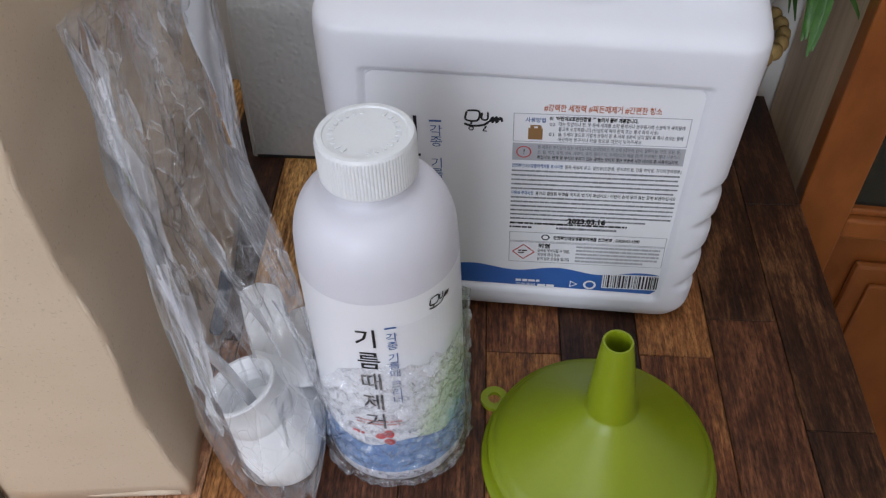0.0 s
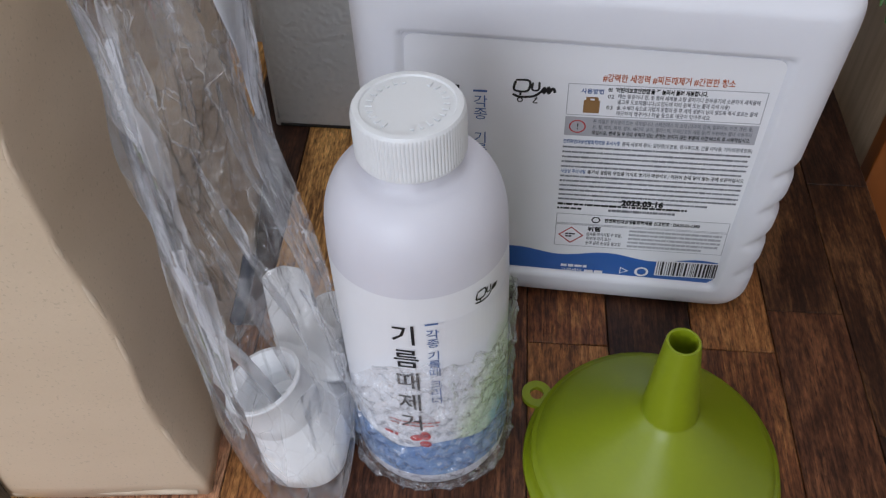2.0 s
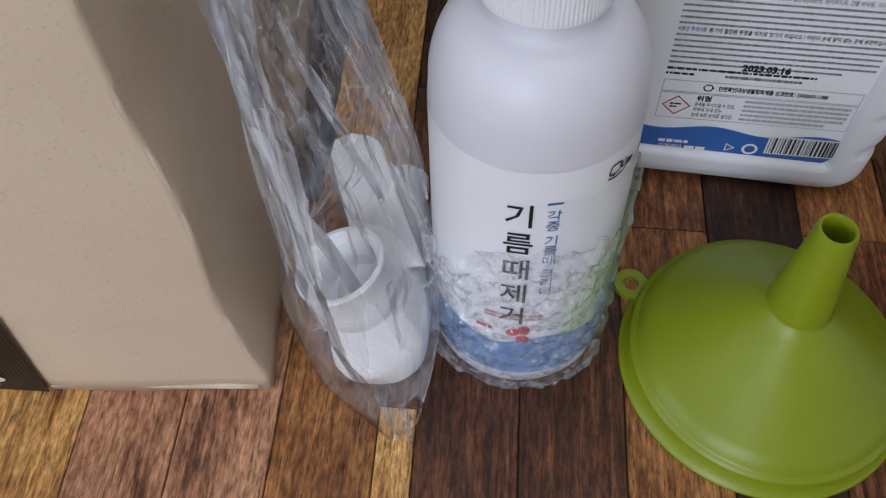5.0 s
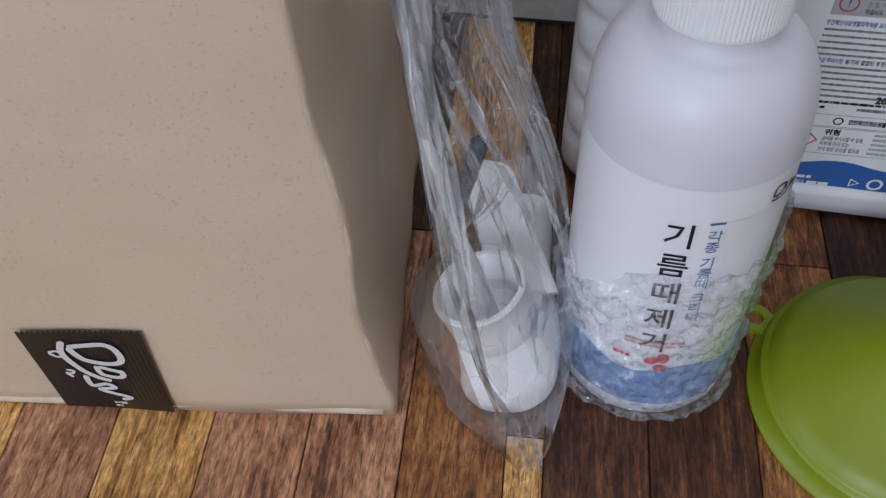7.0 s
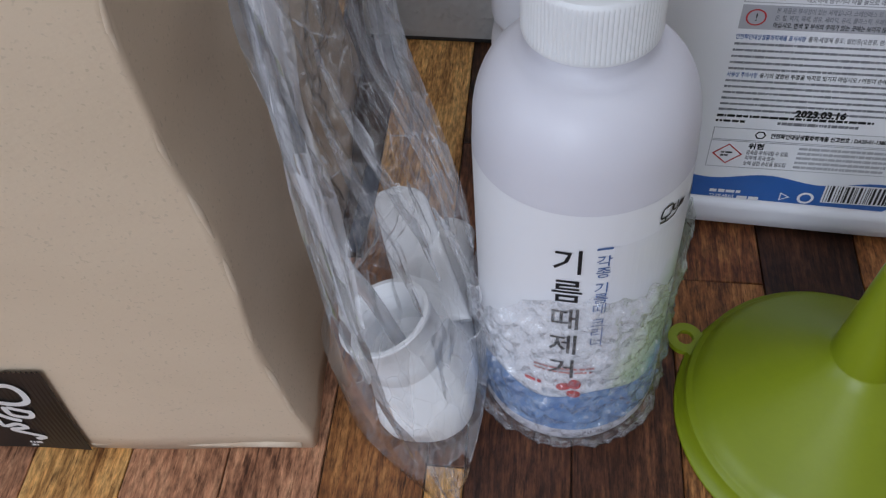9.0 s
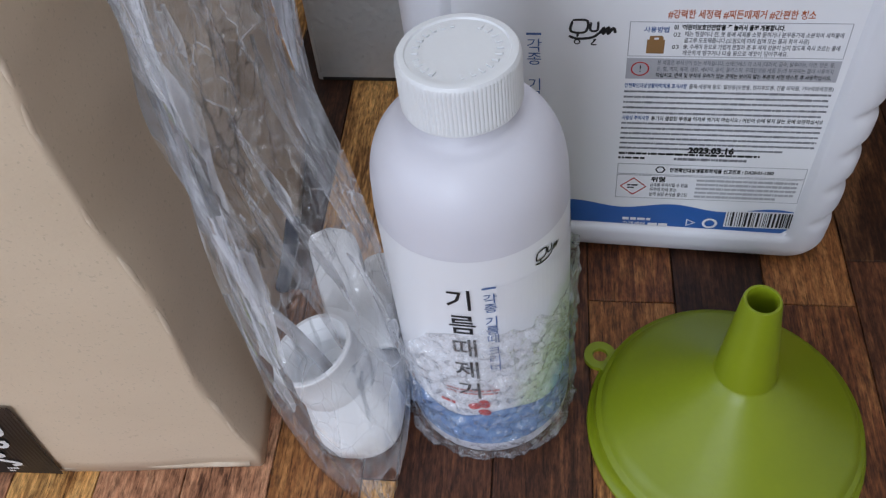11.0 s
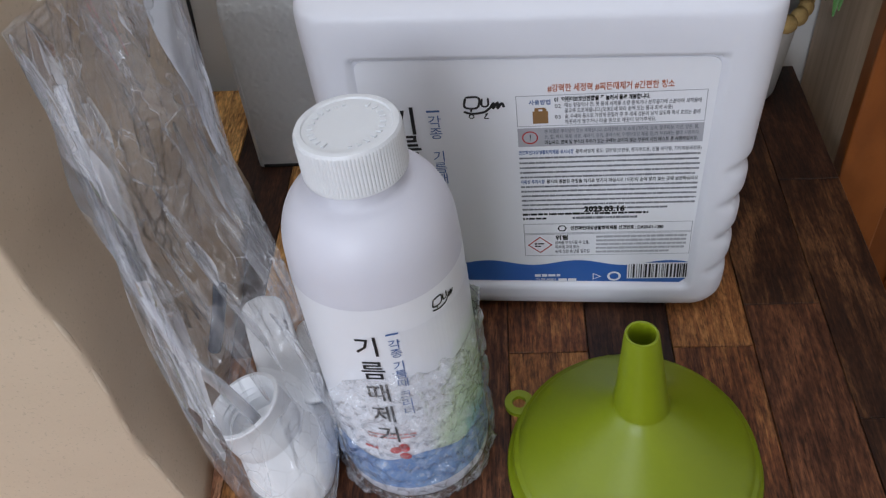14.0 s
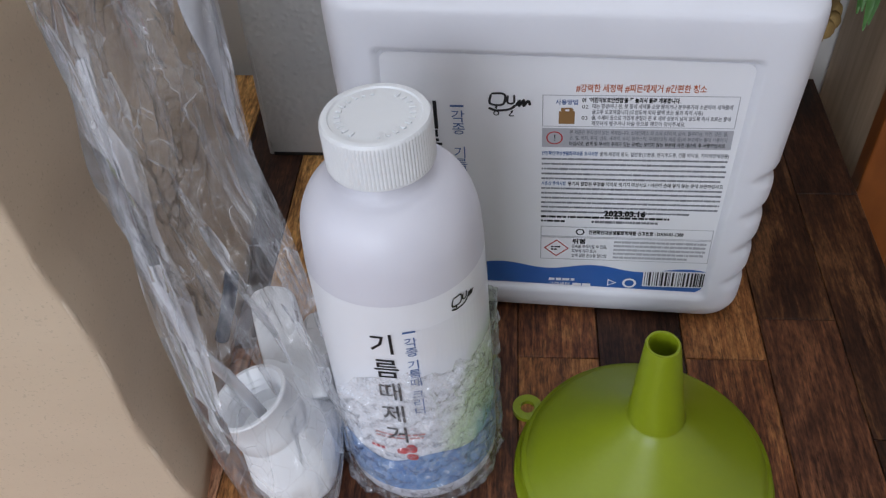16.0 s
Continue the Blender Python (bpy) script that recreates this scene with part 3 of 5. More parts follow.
def on_front(bm, x, z, off):
    """Moves flat work from the xy plane onto the carton's front."""
    swell = lambda p: 0.0022 * math.sin(math.pi * min(max(p.z / BZ, 0), 1)) * math.sin(math.pi * min(max((BX1 - p.x) / (BX1 - BX0), 0), 1))
    for v in bm.verts:
        p = Vector((x + v.co.x, BY0, z + v.co.y))
        v.co = Vector((p.x, BY0 - swell(p) - off - 0.0004 - 0.0019 * noise.noise(p * 17 + Vector((0, 0, 4))), p.z))
    return bm


# black tape coming up from the bottom seam, with pinked end
tape = bmesh.new()
for i in range(24):
    x0, x1 = -0.2285 + 0.0395 * i / 24, -0.2285 + 0.0395 * (i + 1) / 24
    vs = [tape.verts.new(p) for p in ((x0, 0.001, 0), (x1, 0.001, 0), (x1, 0.027, 0), (x1, 0.0525, 0), ((x0 + x1) / 2, 0.0538, 0), (x0, 0.0525, 0), (x0, 0.027, 0))]
    tape.faces.new(vs)
bmesh.ops.remove_doubles(tape, verts=tape.verts, dist=1e-6)
tape_ob = part("tape", on_front(tape, 0, 0, 0.0012), TAPE_BLACK, carton, "black printed packing tape with a pinked end", False)
mark, small_mark = bmesh.new(), bmesh.new()


def across_tape(u, v):
    return -0.2285 + 0.0395 * u, 0.001 + 0.0515 * v


for pts, w in ((((0.35, 0.83), (0.43, 0.69), (0.62, 0.64), (0.74, 0.68), (0.74, 0.80), (0.66, 0.87), (0.50, 0.86), (0.35, 0.84)), 0.0013),
               (((0.33, 0.91), (0.28, 0.79), (0.30, 0.67), (0.38, 0.53), (0.48, 0.45), (0.57, 0.42)), 0.0012),
               (((0.50, 0.61), (0.52, 0.50), (0.66, 0.47), (0.70, 0.53), (0.60, 0.57), (0.52, 0.60)), 0.0011), (((0.60, 0.56), (0.72, 0.55)), 0.0008),
               (((0.36, 0.48), (0.37, 0.34), (0.50, 0.37), (0.56, 0.32), (0.42, 0.29), (0.52, 0.24), (0.66, 0.19), (0.57, 0.155)), 0.0011)):
    stroke_bm([across_tape(*p) for p in pts], w * 1.7, mark)
for pts in (((0.17, 0.77), (0.23, 0.72), (0.29, 0.75), (0.24, 0.79), (0.17, 0.775)), ((0.225, 0.55), (0.28, 0.54), (0.26, 0.50), (0.215, 0.51), (0.25, 0.45))):
    stroke_bm([across_tape(*p) for p in pts], 0.0011, small_mark)
part("tape_mark", on_front(mark, 0, 0, 0.0017), TAPE_INK, tape_ob, "bold white brush-like mark", False)
part("tape_mark", on_front(small_mark, 0, 0, 0.0017), TAPE_INK, tape_ob, "two small white curls", False)
part("tape_print", on_front(bars_bm(-0.2095, 0.0030, -0.2045, 0.0075, 2, 0.7, 0.4, 4, 0.0008), 0, 0, 0.0017), TAPE_INK, tape_ob, "small white bars", False)


def on_side(bm, y, z, off):
    """Moves flat work onto the carton's right-hand face: x runs along the face, y up."""
    for v in bm.verts:
        zz = z + v.co.y
        yy = y + v.co.x
        t = min(max((yy - BY0) / (BY1 - BY0), 0), 1)
        v.co = Vector((carton_x(zz) + 0.0022 * math.sin(math.pi * zz / BZ) * math.sin(math.pi * t) + off + 0.0004 + 0.0019 * noise.noise(Vector((carton_x(zz), yy, zz)) * 17 + Vector((0, 0, 4))), yy, zz))
    return bm


side_tape = part("clear_tape", on_side(rect_bm(bmesh.new(), 0, -0.06, 0.036, 0.052, 8, 24), 0.2485, 0.19, 0.0014), CLEAR_TAPE, carton, "clear tape peeling over the fold", True)
pet = bmesh.new()
for dx, dy in ((0, 0.0033), (-0.0028, -0.0017), (0.0028, -0.0017)):
    disc_bm(dx, dy, 0.0022, 0.0032, math.atan2(dy, dx), 14, pet)
part("tape_mark", on_side(pet, 0.267, 0.199, 0.002), INK_RED, side_tape, "three red petals", False)
part("tape_mark", on_side(stroke_bm(((0.0, 0.0), (0.004, -0.007), (0.008, -0.014), (0.0115, -0.0195)), 0.0048), 0.2618, 0.2370, 0.0022), INK_RED, side_tape, "red torn strip", False)
for yy in (0.2545, 0.2580, 0.2685):
    b = bars_bm(-0.026, -0.0008, 0.026, 0.0008, 1, 0.9, 0.35, int(yy * 1e4), 0.0014)
    bmesh.ops.rotate(b, verts=b.verts, cent=(0, 0, 0), matrix=Matrix.Rotation(radians(-90), 3, "Z"))
    part("tape_print", on_side(b, yy, 0.172, 0.002), INK_PINK, side_tape, "faded red bars", False)

# ---- large white jug ----
JUG_A = radians(-7.2)
JU, JN = Vector((math.cos(JUG_A), math.sin(JUG_A), 0)), Vector((math.sin(JUG_A), -math.cos(JUG_A), 0))
J0 = Vector((0.0406, 0.2449, 0))
JUG = Matrix(((JU.x, -JN.x, 0, J0.x), (JU.y, -JN.y, 0, J0.y), (0, 0, 1, 0), (0, 0, 0, 1)))
jug = thing("jug", "large white plastic jug with moulded handle, ribbed sides and printed label", "jug", place=(J0.x, J0.y, 0))
JD = 0.122


def loft(sections, bm):
    """Rounded rectangles (z, x0, x1, y0, y1, r), stacked and closed."""
    rings = []
    for z, x0, x1, y0, y1, r in sections:
        ring = []
        for cx, cy, a0 in ((x1 - r, y0 + r, -90), (x1 - r, y1 - r, 0), (x0 + r, y1 - r, 90), (x0 + r, y0 + r, 180)):
            for j in range(7):
                a = radians(a0 + 15 * j)
                ring.append(bm.verts.new((cx + r * math.cos(a), cy + r * math.sin(a), z)))
        rings.append(ring)
    n = len(rings[0])
    for a, b in zip(rings, rings[1:]):
        for i in range(n):
            bm.faces.new((a[i], a[(i + 1) % n], b[(i + 1) % n], b[i]))
    bm.faces.new(rings[0][::-1])
    bm.faces.new(rings[-1])


def spline(points, t):
    n = len(points) - 1
    i = min(int(t * n), n - 1)
    f = t * n - i
    p0, p1, p2, p3 = (Vector(points[max(min(k, n), 0)]) for k in (i - 1, i, i + 1, i + 2))
    return 0.5 * (2 * p1 + (p2 - p0) * f + (2 * p0 - 5 * p1 + 4 * p2 - p3) * f * f + (3 * p1 - p0 - 3 * p2 + p3) * f ** 3)


def jug_form():
    bm = bmesh.new()
    f = -0.0022
    b = JD
    loft([(0.0, -0.082, 0.084, f + 0.008, b - 0.008, 0.014), (0.003, -0.086, 0.088, f + 0.003, b - 0.003, 0.014), (0.010, -0.0885, 0.0905, f, b, 0.014),
          (0.100, -0.0905, 0.0920, f, b, 0.014), (0.158, -0.0930, 0.0940, f, b, 0.014), (0.166, -0.0930, 0.0940, f + 0.0005, b, 0.014), (0.170, -0.0915, 0.0930, f + 0.006, b - 0.005, 0.014),
          (0.178, -0.0885, 0.0915, f + 0.026, b - 0.026, 0.013), (0.183, -0.086, 0.090, f + 0.040, b - 0.040, 0.012), (0.187, -0.083, 0.088, f + 0.049, b - 0.049, 0.008)], bm)
    loft([(0.176, -0.030, 0.078, f + 0.030, b - 0.030, 0.012), (0.188, -0.012, 0.074, f + 0.047, b - 0.047, 0.010), (0.1965, 0.012, 0.068, f + 0.054, b - 0.054, 0.006)], bm)
    # right-hand column that rises into the handle
    c = b / 2
    loft([(0.150, 0.040, 0.0930, c - 0.052, c + 0.052, 0.016), (0.172, 0.046, 0.0920, c - 0.045, c + 0.045, 0.016), (0.192, 0.053, 0.0885, c - 0.032, c + 0.032, 0.014),
          (0.212, 0.055, 0.0820, c - 0.023, c + 0.023, 0.012), (0.222, 0.050, 0.0740, c - 0.018, c + 0.018, 0.011), (0.229, 0.044, 0.0620, c - 0.0135, c + 0.0135, 0.009)], bm)
    # handle bar
    spine = [Vector((-0.046, c, 0.1925)), Vector((-0.022, c, 0.1985)), Vector((0.008, c, 0.2075)), Vector((0.028, c, 0.2105)), Vector((0.062, c, 0.2105))]
    rings = []
    for i in range(25):
        p = spline(spine, i / 24)
        d = (spline(spine, min(i / 24 + 0.01, 1)) - spline(spine, max(i / 24 - 0.01, 0))).normalized()
        up = Vector((-d.z, 0, d.x))
        ring = []
        for k in range(16):
            a = 2 * math.pi * k / 16
            cx, sx = math.cos(a), math.sin(a)
            ring.append(bm.verts.new(p + Vector((0, 0.0128 * math.copysign(abs(cx) ** 0.45, cx), 0)) + up * 0.0086 * math.copysign(abs(sx) ** 0.45, sx)))
        rings.append(ring)
    for q, w in zip(rings, rings[1:]):
        for k in range(16):
            bm.faces.new((q[k], q[(k + 1) % 16], w[(k + 1) % 16], w[k]))
    bm.faces.new(rings[0][::-1])
    bm.faces.new(rings[-1])
    # neck
    bmesh.ops.create_cone(bm, segments=40, radius1=0.026, radius2=0.0205, depth=0.022, cap_ends=True, matrix=Matrix.Translation((-0.063, c, 0.177)))
    me = bpy.data.meshes.new("jug_body")
    bm.to_mesh(me)
    bm.free()
    ob = bpy.data.objects.new("jug_body", me)
    scene.collection.objects.link(ob)
    mod = ob.modifiers.new("remesh", "REMESH")
    mod.mode, mod.voxel_size, mod.use_smooth_shade = "VOXEL", 0.0016, True
    sm = ob.modifiers.new("smooth", "SMOOTH")
    sm.factor, sm.iterations = 0.5, 16
    ev = ob.evaluated_get(bpy.context.evaluated_depsgraph_get()).to_mesh()
    out = bmesh.new()
    out.from_mesh(ev)
    bpy.data.objects.remove(ob)
    for v in out.verts:
        x, y, z = v.co
        # label panel, sunk into the front
        if y < 0.012:
            e = min(0.0718 - abs(x), z - 0.0185, 0.1472 - z)
            v.co.y += 0.0026 * smoothstep(-0.0012, 0.0014, e) * smoothstep(0.012, 0.004, y)
        # finger ribs low on both sides
        if abs(x) > 0.070 and 0.02 < z < 0.098:
            w = smoothstep(0.070, 0.086, abs(x)) * smoothstep(0.02, 0.028, z) * smoothstep(0.098, 0.090, z)
            v.co.x -= math.copysign(0.0030 * w * (0.5 + 0.5 * math.cos(2 * math.pi * (z - 0.028) / 0.0205)) ** 3, x)
        # shallow rounded dish pressed into the slope under the handle
        if z > 0.164:
            e = 1 - math.hypot((x - 0.014) / 0.060, (y - 0.052) / 0.040)
            v.co.z -= 0.0052 * smoothstep(0.0, 0.40, e) * smoothstep(0.166, 0.174, z) * smoothstep(0.203, 0.196, z) * smoothstep(c - 0.010, c - 0.016, y)
    return out


jug_body = part("body", jug_form(), WHITE_HDPE, jug, "", True, JUG)
NECK = JUG @ Matrix.Translation((-0.063, JD / 2, 0))


def ribbed_cap(r, z0, z1, ribs, depth):
    h = z1 - z0
    prof = [(r * 0.985, z0), (r, z0 + 0.0008), (r, z0 + h * 0.12), (r, z0 + h * 0.84), (r * 0.985, z0 + h * 0.93), (r * 0.95, z0 + h * 0.99), (r * 0.90, z1), (r * 0.84, z1), (r * 0.82, z1 - 0.0006), (r * 0.4, z1 - 0.0006)]
    return capped(prof, ribs * 4, lambda a, z: -depth * (0.5 + 0.5 * math.cos(a * ribs)) ** 2 * (1 if z0 + h * 0.1 < z < z0 + h * 0.9 else 0))


cap = part("cap", ribbed_cap(0.0208, 0.1925, 0.2155, 72, 0.0007), WHITE_CAP, jug, "ribbed white screw cap", True, NECK)
sharp(cap)
part("collar", capped([(0.0195, 0.183), (0.0215, 0.184), (0.0218, 0.1868), (0.0205, 0.188), (0.020, 0.1925)], 56), WHITE_CAP, jug, "tamper ring under the cap", True, NECK)

# label of the jug: x along the face, y up, both in metres
LABEL = JUG @ Matrix.Translation((0, 0.0002, 0)) @ Matrix.Rotation(radians(90), 4, "X")


def rounded_rect(x0, y0, x1, y1, r, n=6):
    pts = []
    for cx, cy, a0 in ((x1 - r, y0 + r, -90), (x1 - r, y1 - r, 0), (x0 + r, y1 - r, 90), (x0 + r, y0 + r, 180)):
        for j in range(n + 1):
            a = radians(a0 + 90 * j / n)
            pts.append((cx + r * math.cos(a), cy + r * math.sin(a)))
    return pts


def plate(points, z0, z1):
    bm = bmesh.new()
    a = [bm.verts.new((x, y, z0)) for x, y in points]
    b = [bm.verts.new((x, y, z1)) for x, y in points]
    n = len(points)
    bm.faces.new(b)
    for i in range(n):
        bm.faces.new((a[i], a[(i + 1) % n], b[(i + 1) % n], b[i]))
    return bm


label = part("label", plate(rounded_rect(-0.0702, 0.0200, 0.0708, 0.1458, 0.004), -0.0006, 0.0004), LABEL_WHITE, jug, "white printed paper label", False, LABEL)
rim = [Vector((x, y, -0.0004)) for x, y in rounded_rect(-0.0726, 0.0180, 0.0732, 0.1482, 0.006)]
part("label_rim", tube([*rim, rim[0]], 0.0012, 8), WHITE_HDPE, jug, "moulded ridge round the label", True, LABEL)
SLANT = Matrix.Translation((0.032, 0.085, 0)) @ Matrix.Rotation(radians(2.0), 4, "Z") @ Matrix.Translation((-0.032, -0.085, 0))


def printed(name, bm, material, tag="", lift=0.0006, slant=True):
    return part(name, bm, material, label, tag, False, LABEL @ Matrix.Translation((0, 0, lift)) @ (SLANT if slant else Matrix.Identity(4)))


wave = bmesh.new()
N = 60
top = [wave.verts.new((lerp(-0.0700, 0.0706, i / N), 0.0318 + 0.0016 * math.sin(i / N * 21.0 + 0.6) + 0.0018 * i / N, 0)) for i in range(N + 1)]
low = [wave.verts.new((lerp(-0.0700, 0.0706, i / N), 0.0202 + (0.0025 if i in (0, N) else 0.0), 0)) for i in range(N + 1)]
for i in range(N):
    wave.faces.new((low[i], low[i + 1], top[i + 1], top[i]))
printed("wave_band", wave, INK_BLUE, "blue wave band", 0.0005, False)
for i, ch in enumerate("기름때제거"):
    printed("lettering", move_bm(text_bm(ch, 0.0150, width=0.92, bold=0.0002), -0.0585, 0.1140 - i * 0.0142), INK_BLACK, "large black lettering")
printed("dash", rect_bm(bmesh.new(), -0.0420, 0.1236, -0.0366, 0.1246), INK_NAVY, "short blue dash")
for i, ch in enumerate("각종 기름때 크리너"):
    if ch != " ":
        printed("lettering", move_bm(text_bm(ch, 0.0066, width=0.95), -0.0420, 0.1165 - i * 0.0062), INK_NAVY, "small blue lettering")
logo = bmesh.new()
for pts, w in ((((0.0, 0.0), (-0.0005, -0.0045), (0.0045, -0.0048), (0.0052, 0.0), (0.0, 0.0003)), 0.0009), (((0.0020, -0.0048), (0.0018, -0.0070)), 0.0008),
               (((-0.0012, -0.0066), (0.002, -0.0078), (0.007, -0.0072), (0.0095, -0.0052)), 0.0010), (((0.0066, -0.0005), (0.0064, -0.004), (0.0088, -0.0040), (0.0090, -0.0002)), 0.0008),
               (((0.0095, -0.0055), (0.0112, -0.0028), (0.0108, -0.0056), (0.0128, -0.0026), (0.0126, -0.0056), (0.0144, -0.0030), (0.0152, -0.0052)), 0.0010),
               (((0.0075, -0.0084), (0.0084, -0.0080), (0.0070, -0.0102), (0.0088, -0.0104)), 0.0005)):
    stroke_bm(pts, w, logo)
printed("logo_mark", move_bm(logo, -0.0255, 0.1300), INK_BLACK, "black brush mark")
printed("logo_mark", move_bm(ring_bm(0.0018, -0.0092, 0.0012, 0.0005), -0.0255, 0.1300), INK_BLACK)
printed("lettering", fit_text("#강력한 세정력 #찌든때제거 #간편한 청소", 0.0040, 0.0072, 0.0560, 0.1318), INK_ORANGE, "orange lettering")
printed("frame", frame_bm(-0.0055, 0.1146, 0.0690, 0.1300, 0.0003), INK_PALE, "thin grey frame")
printed("lettering", fit_text("사용방법", 0.0027, -0.0004, 0.0082, 0.1256), INK_NAVY)
can = bmesh.new()
rect_bm(can, 0.0010, 0.1160, 0.0072, 0.1222)
rect_bm(can, 0.0018, 0.1222, 0.0034, 0.1238)
rect_bm(can, 0.0050, 0.1222, 0.0066, 0.1234)
rect_bm(can, 0.0034, 0.1231, 0.0062, 0.1239)
printed("jug_picture", can, INK_BROWN, "small brown picture of a can")
printed("lettering", fit_text("01  '어린이보호안전캡'을 꾹 눌러서 돌려 개봉합니다.", 0.0026, 0.0098, 0.0470, 0.1268, 0.00005), INK_BLACK)
printed("lettering", move_bm(text_bm("02", 0.0026), 0.0098, 0.1236), INK_BLACK)
printed("lettering", move_bm(text_bm("03", 0.0026), 0.0098, 0.1182), INK_BLACK)
printed("lettering", fit_text("때는 헝겊이나 천, 붓 등에 세제를 소량 묻히거나 분무용기에 소분하여 세척물에", 0.0024, 0.0138, 0.0668, 0.1240), INK_GREY, "grey lines of small print")
printed("lettering", fit_text("골고루 도포해줍니다.(오염도에 따라 원액 또는 물과 희석 사용)", 0.0024, 0.0138, 0.0560, 0.1212), INK_GREY)
printed("lettering", fit_text("솔, 수세미 등으로 가볍게 문질러 준 후 세제 성분이 남지 않도록 즉시 흐르는 물에", 0.0024, 0.0138, 0.0668, 0.1184), INK_GREY)
printed("lettering", fit_text("깨끗하게 헹구거나 타슬 등으로 깨끗이 닦아주세요.", 0.0024, 0.0138, 0.0500, 0.1156), INK_GREY)
printed("grey_band", rect_bm(bmesh.new(), -0.0055, 0.1040, 0.0690, 0.1137), INK_PALE, "grey warning band", 0.0005)
printed("warning_ring", ring_bm(-0.0005, 0.1088, 0.0033, 0.0005), INK_RED, "dark red ring")
printed("lettering", move_bm(text_bm("!", 0.0044), -0.0010, 0.1074), INK_BLACK)
WARNING = ("본 제품은 부식성이 있는 세제입니다. 스테인레스 외 소재 (대리석, 금속, 알루미늄, 아연, 양은, 동,", "은, 철, 벽지, 목재, 섬유, 세라믹, 유리, 플라스틱, 우레탄코팅 제품 등)의 부위에는 절대 사용하지",
           "마십시오. 변색 및 부식의 우려가 있는 곳에는 보이지 않는 부분에 사전 테스트 후 사용하십시오.")
for i, line in enumerate(WARNING):
    printed("lettering", fit_text(line, 0.0024, 0.0055, 0.0670, 0.1110 - 0.0029 * i), INK_BLACK if i == 2 else INK_GREY)
printed("lettering", fit_text("안전확인대상생활화학제품 표시사항", 0.0024, -0.0055, 0.0172, 0.1000), INK_NAVY)
printed("lettering", fit_text("품목:세정제 용도: 일반용(오븐용, 렌지후드용, 건물 바닥용, 기타외장세정용)", 0.0024, 0.0180, 0.0690, 0.1000), INK_GREY)
printed("small_print", bars_bm(-0.0055, 0.0858, 0.0690, 0.0992, 5, 0.40, 0.14, 9, 0.0011), INK_GREY)
printed("lettering", fit_text("사용상 주의사항", 0.0024, -0.0055, 0.0048, 0.0836), INK_NAVY)
printed("lettering", fit_text("용기의 결합된 뚜껑을 억지로 벗기지 마십시오 / 어린이 손에 닿지 않는 곳에 보관하십시오", 0.0024, 0.0056, 0.0690, 0.0836), INK_BLACK)
printed("small_print", bars_bm(-0.0055, 0.0668, 0.0690, 0.0830, 6, 0.40, 0.14, 11, 0.0011), INK_GREY)
printed("small_print", bars_bm(-0.0055, 0.0638, 0.0690, 0.0664, 1, 0.5, 0.35, 12, 0.0011), INK_BLACK)
printed("small_print", bars_bm(-0.0055, 0.0612, 0.0160, 0.0638, 1, 0.5, 0.35, 31, 0.0011), INK_BLACK)
printed("small_print", bars_bm(0.0165, 0.0612, 0.0690, 0.0638, 1, 0.58, 0.16, 32, 0.0011), INK_GREY)
printed("lettering", fit_text("2023.03.16", 0.0044, 0.0215, 0.0392, 0.0664, 0.00015), INK_BLACK, "black stamped date", 0.0008)
printed("frame", frame_bm(-0.0055, 0.0530, 0.0690, 0.0592, 0.0003), INK_PALE)
printed("warning_ring", ring_bm(0.0118, 0.0561, 0.0021, 0.0006, 6), INK_BLACK)
printed("lettering", fit_text("안전확인대상생활화학제품 신고번호 : DA20-01-1380", 0.0027, 0.0156, 0.0565, 0.0551, 0.00004), INK_BLACK)
printed("frame", frame_bm(-0.0055, 0.0385, 0.0690, 0.0526, 0.0003), INK_PALE)
dia = ring_bm(0.0, 0.0, 0.0056, 0.0007, 4)
for v in dia.verts:
    v.co.y *= 0.95
printed("hazard_diamond", move_bm(dia, 0.0016, 0.0456), INK_RED, "red diamond outline")
printed("hazard_sign", bars_bm(-0.0008, 0.0440, 0.0040, 0.0472, 2, 0.6, 0.3, 13, 0.001), INK_BLACK)
printed("lettering", move_bm(text_bm("위험", 0.0033, bold=0.0001), 0.0085, 0.0490), INK_BLACK)
for i, line in enumerate(("금속을 부식시킬 수 있음,", "피부에 자극 또는", "눈에 심한 손상을 일으킴")):
    printed("lettering", fit_text(line, 0.0025, 0.0085, 0.0195 if i == 1 else 0.0240, 0.0461 - 0.0029 * i), INK_GREY)
printed("small_print", bars_bm(0.0270, 0.0394, 0.0670, 0.0516, 5, 0.60, 0.16, 15, 0.0011), INK_PALE)
printed("small_print", bars_bm(-0.0015, 0.0238, 0.0160, 0.0264, 1, 0.75, 0.35, 16), LABEL_WHITE, "", 0.0008)
printed("lettering", fit_text("고객센터", 0.0028, -0.0015, 0.0082, 0.0208), LABEL_WHITE, "", 0.0008)
printed("small_print", bars_bm(0.0095, 0.0205, 0.0210, 0.0231, 1, 0.8, 0.35, 17), LABEL_WHITE, "", 0.0008)
printed("recycling_mark", ring_bm(0.0270, 0.0240, 0.0027, 0.0009, 3), LABEL_WHITE, "", 0.0008)
printed("round_mark", ring_bm(0.0356, 0.0240, 0.0032, 0.0011, 20), LABEL_WHITE, "", 0.0008)
code = printed("barcode", rect_bm(bmesh.new(), 0.0415, 0.0222, 0.0690, 0.0328), LABEL_WHITE, "white barcode field", 0.0008)
stripes = bmesh.new()
rnd = random.Random(3)
x = 0.0422
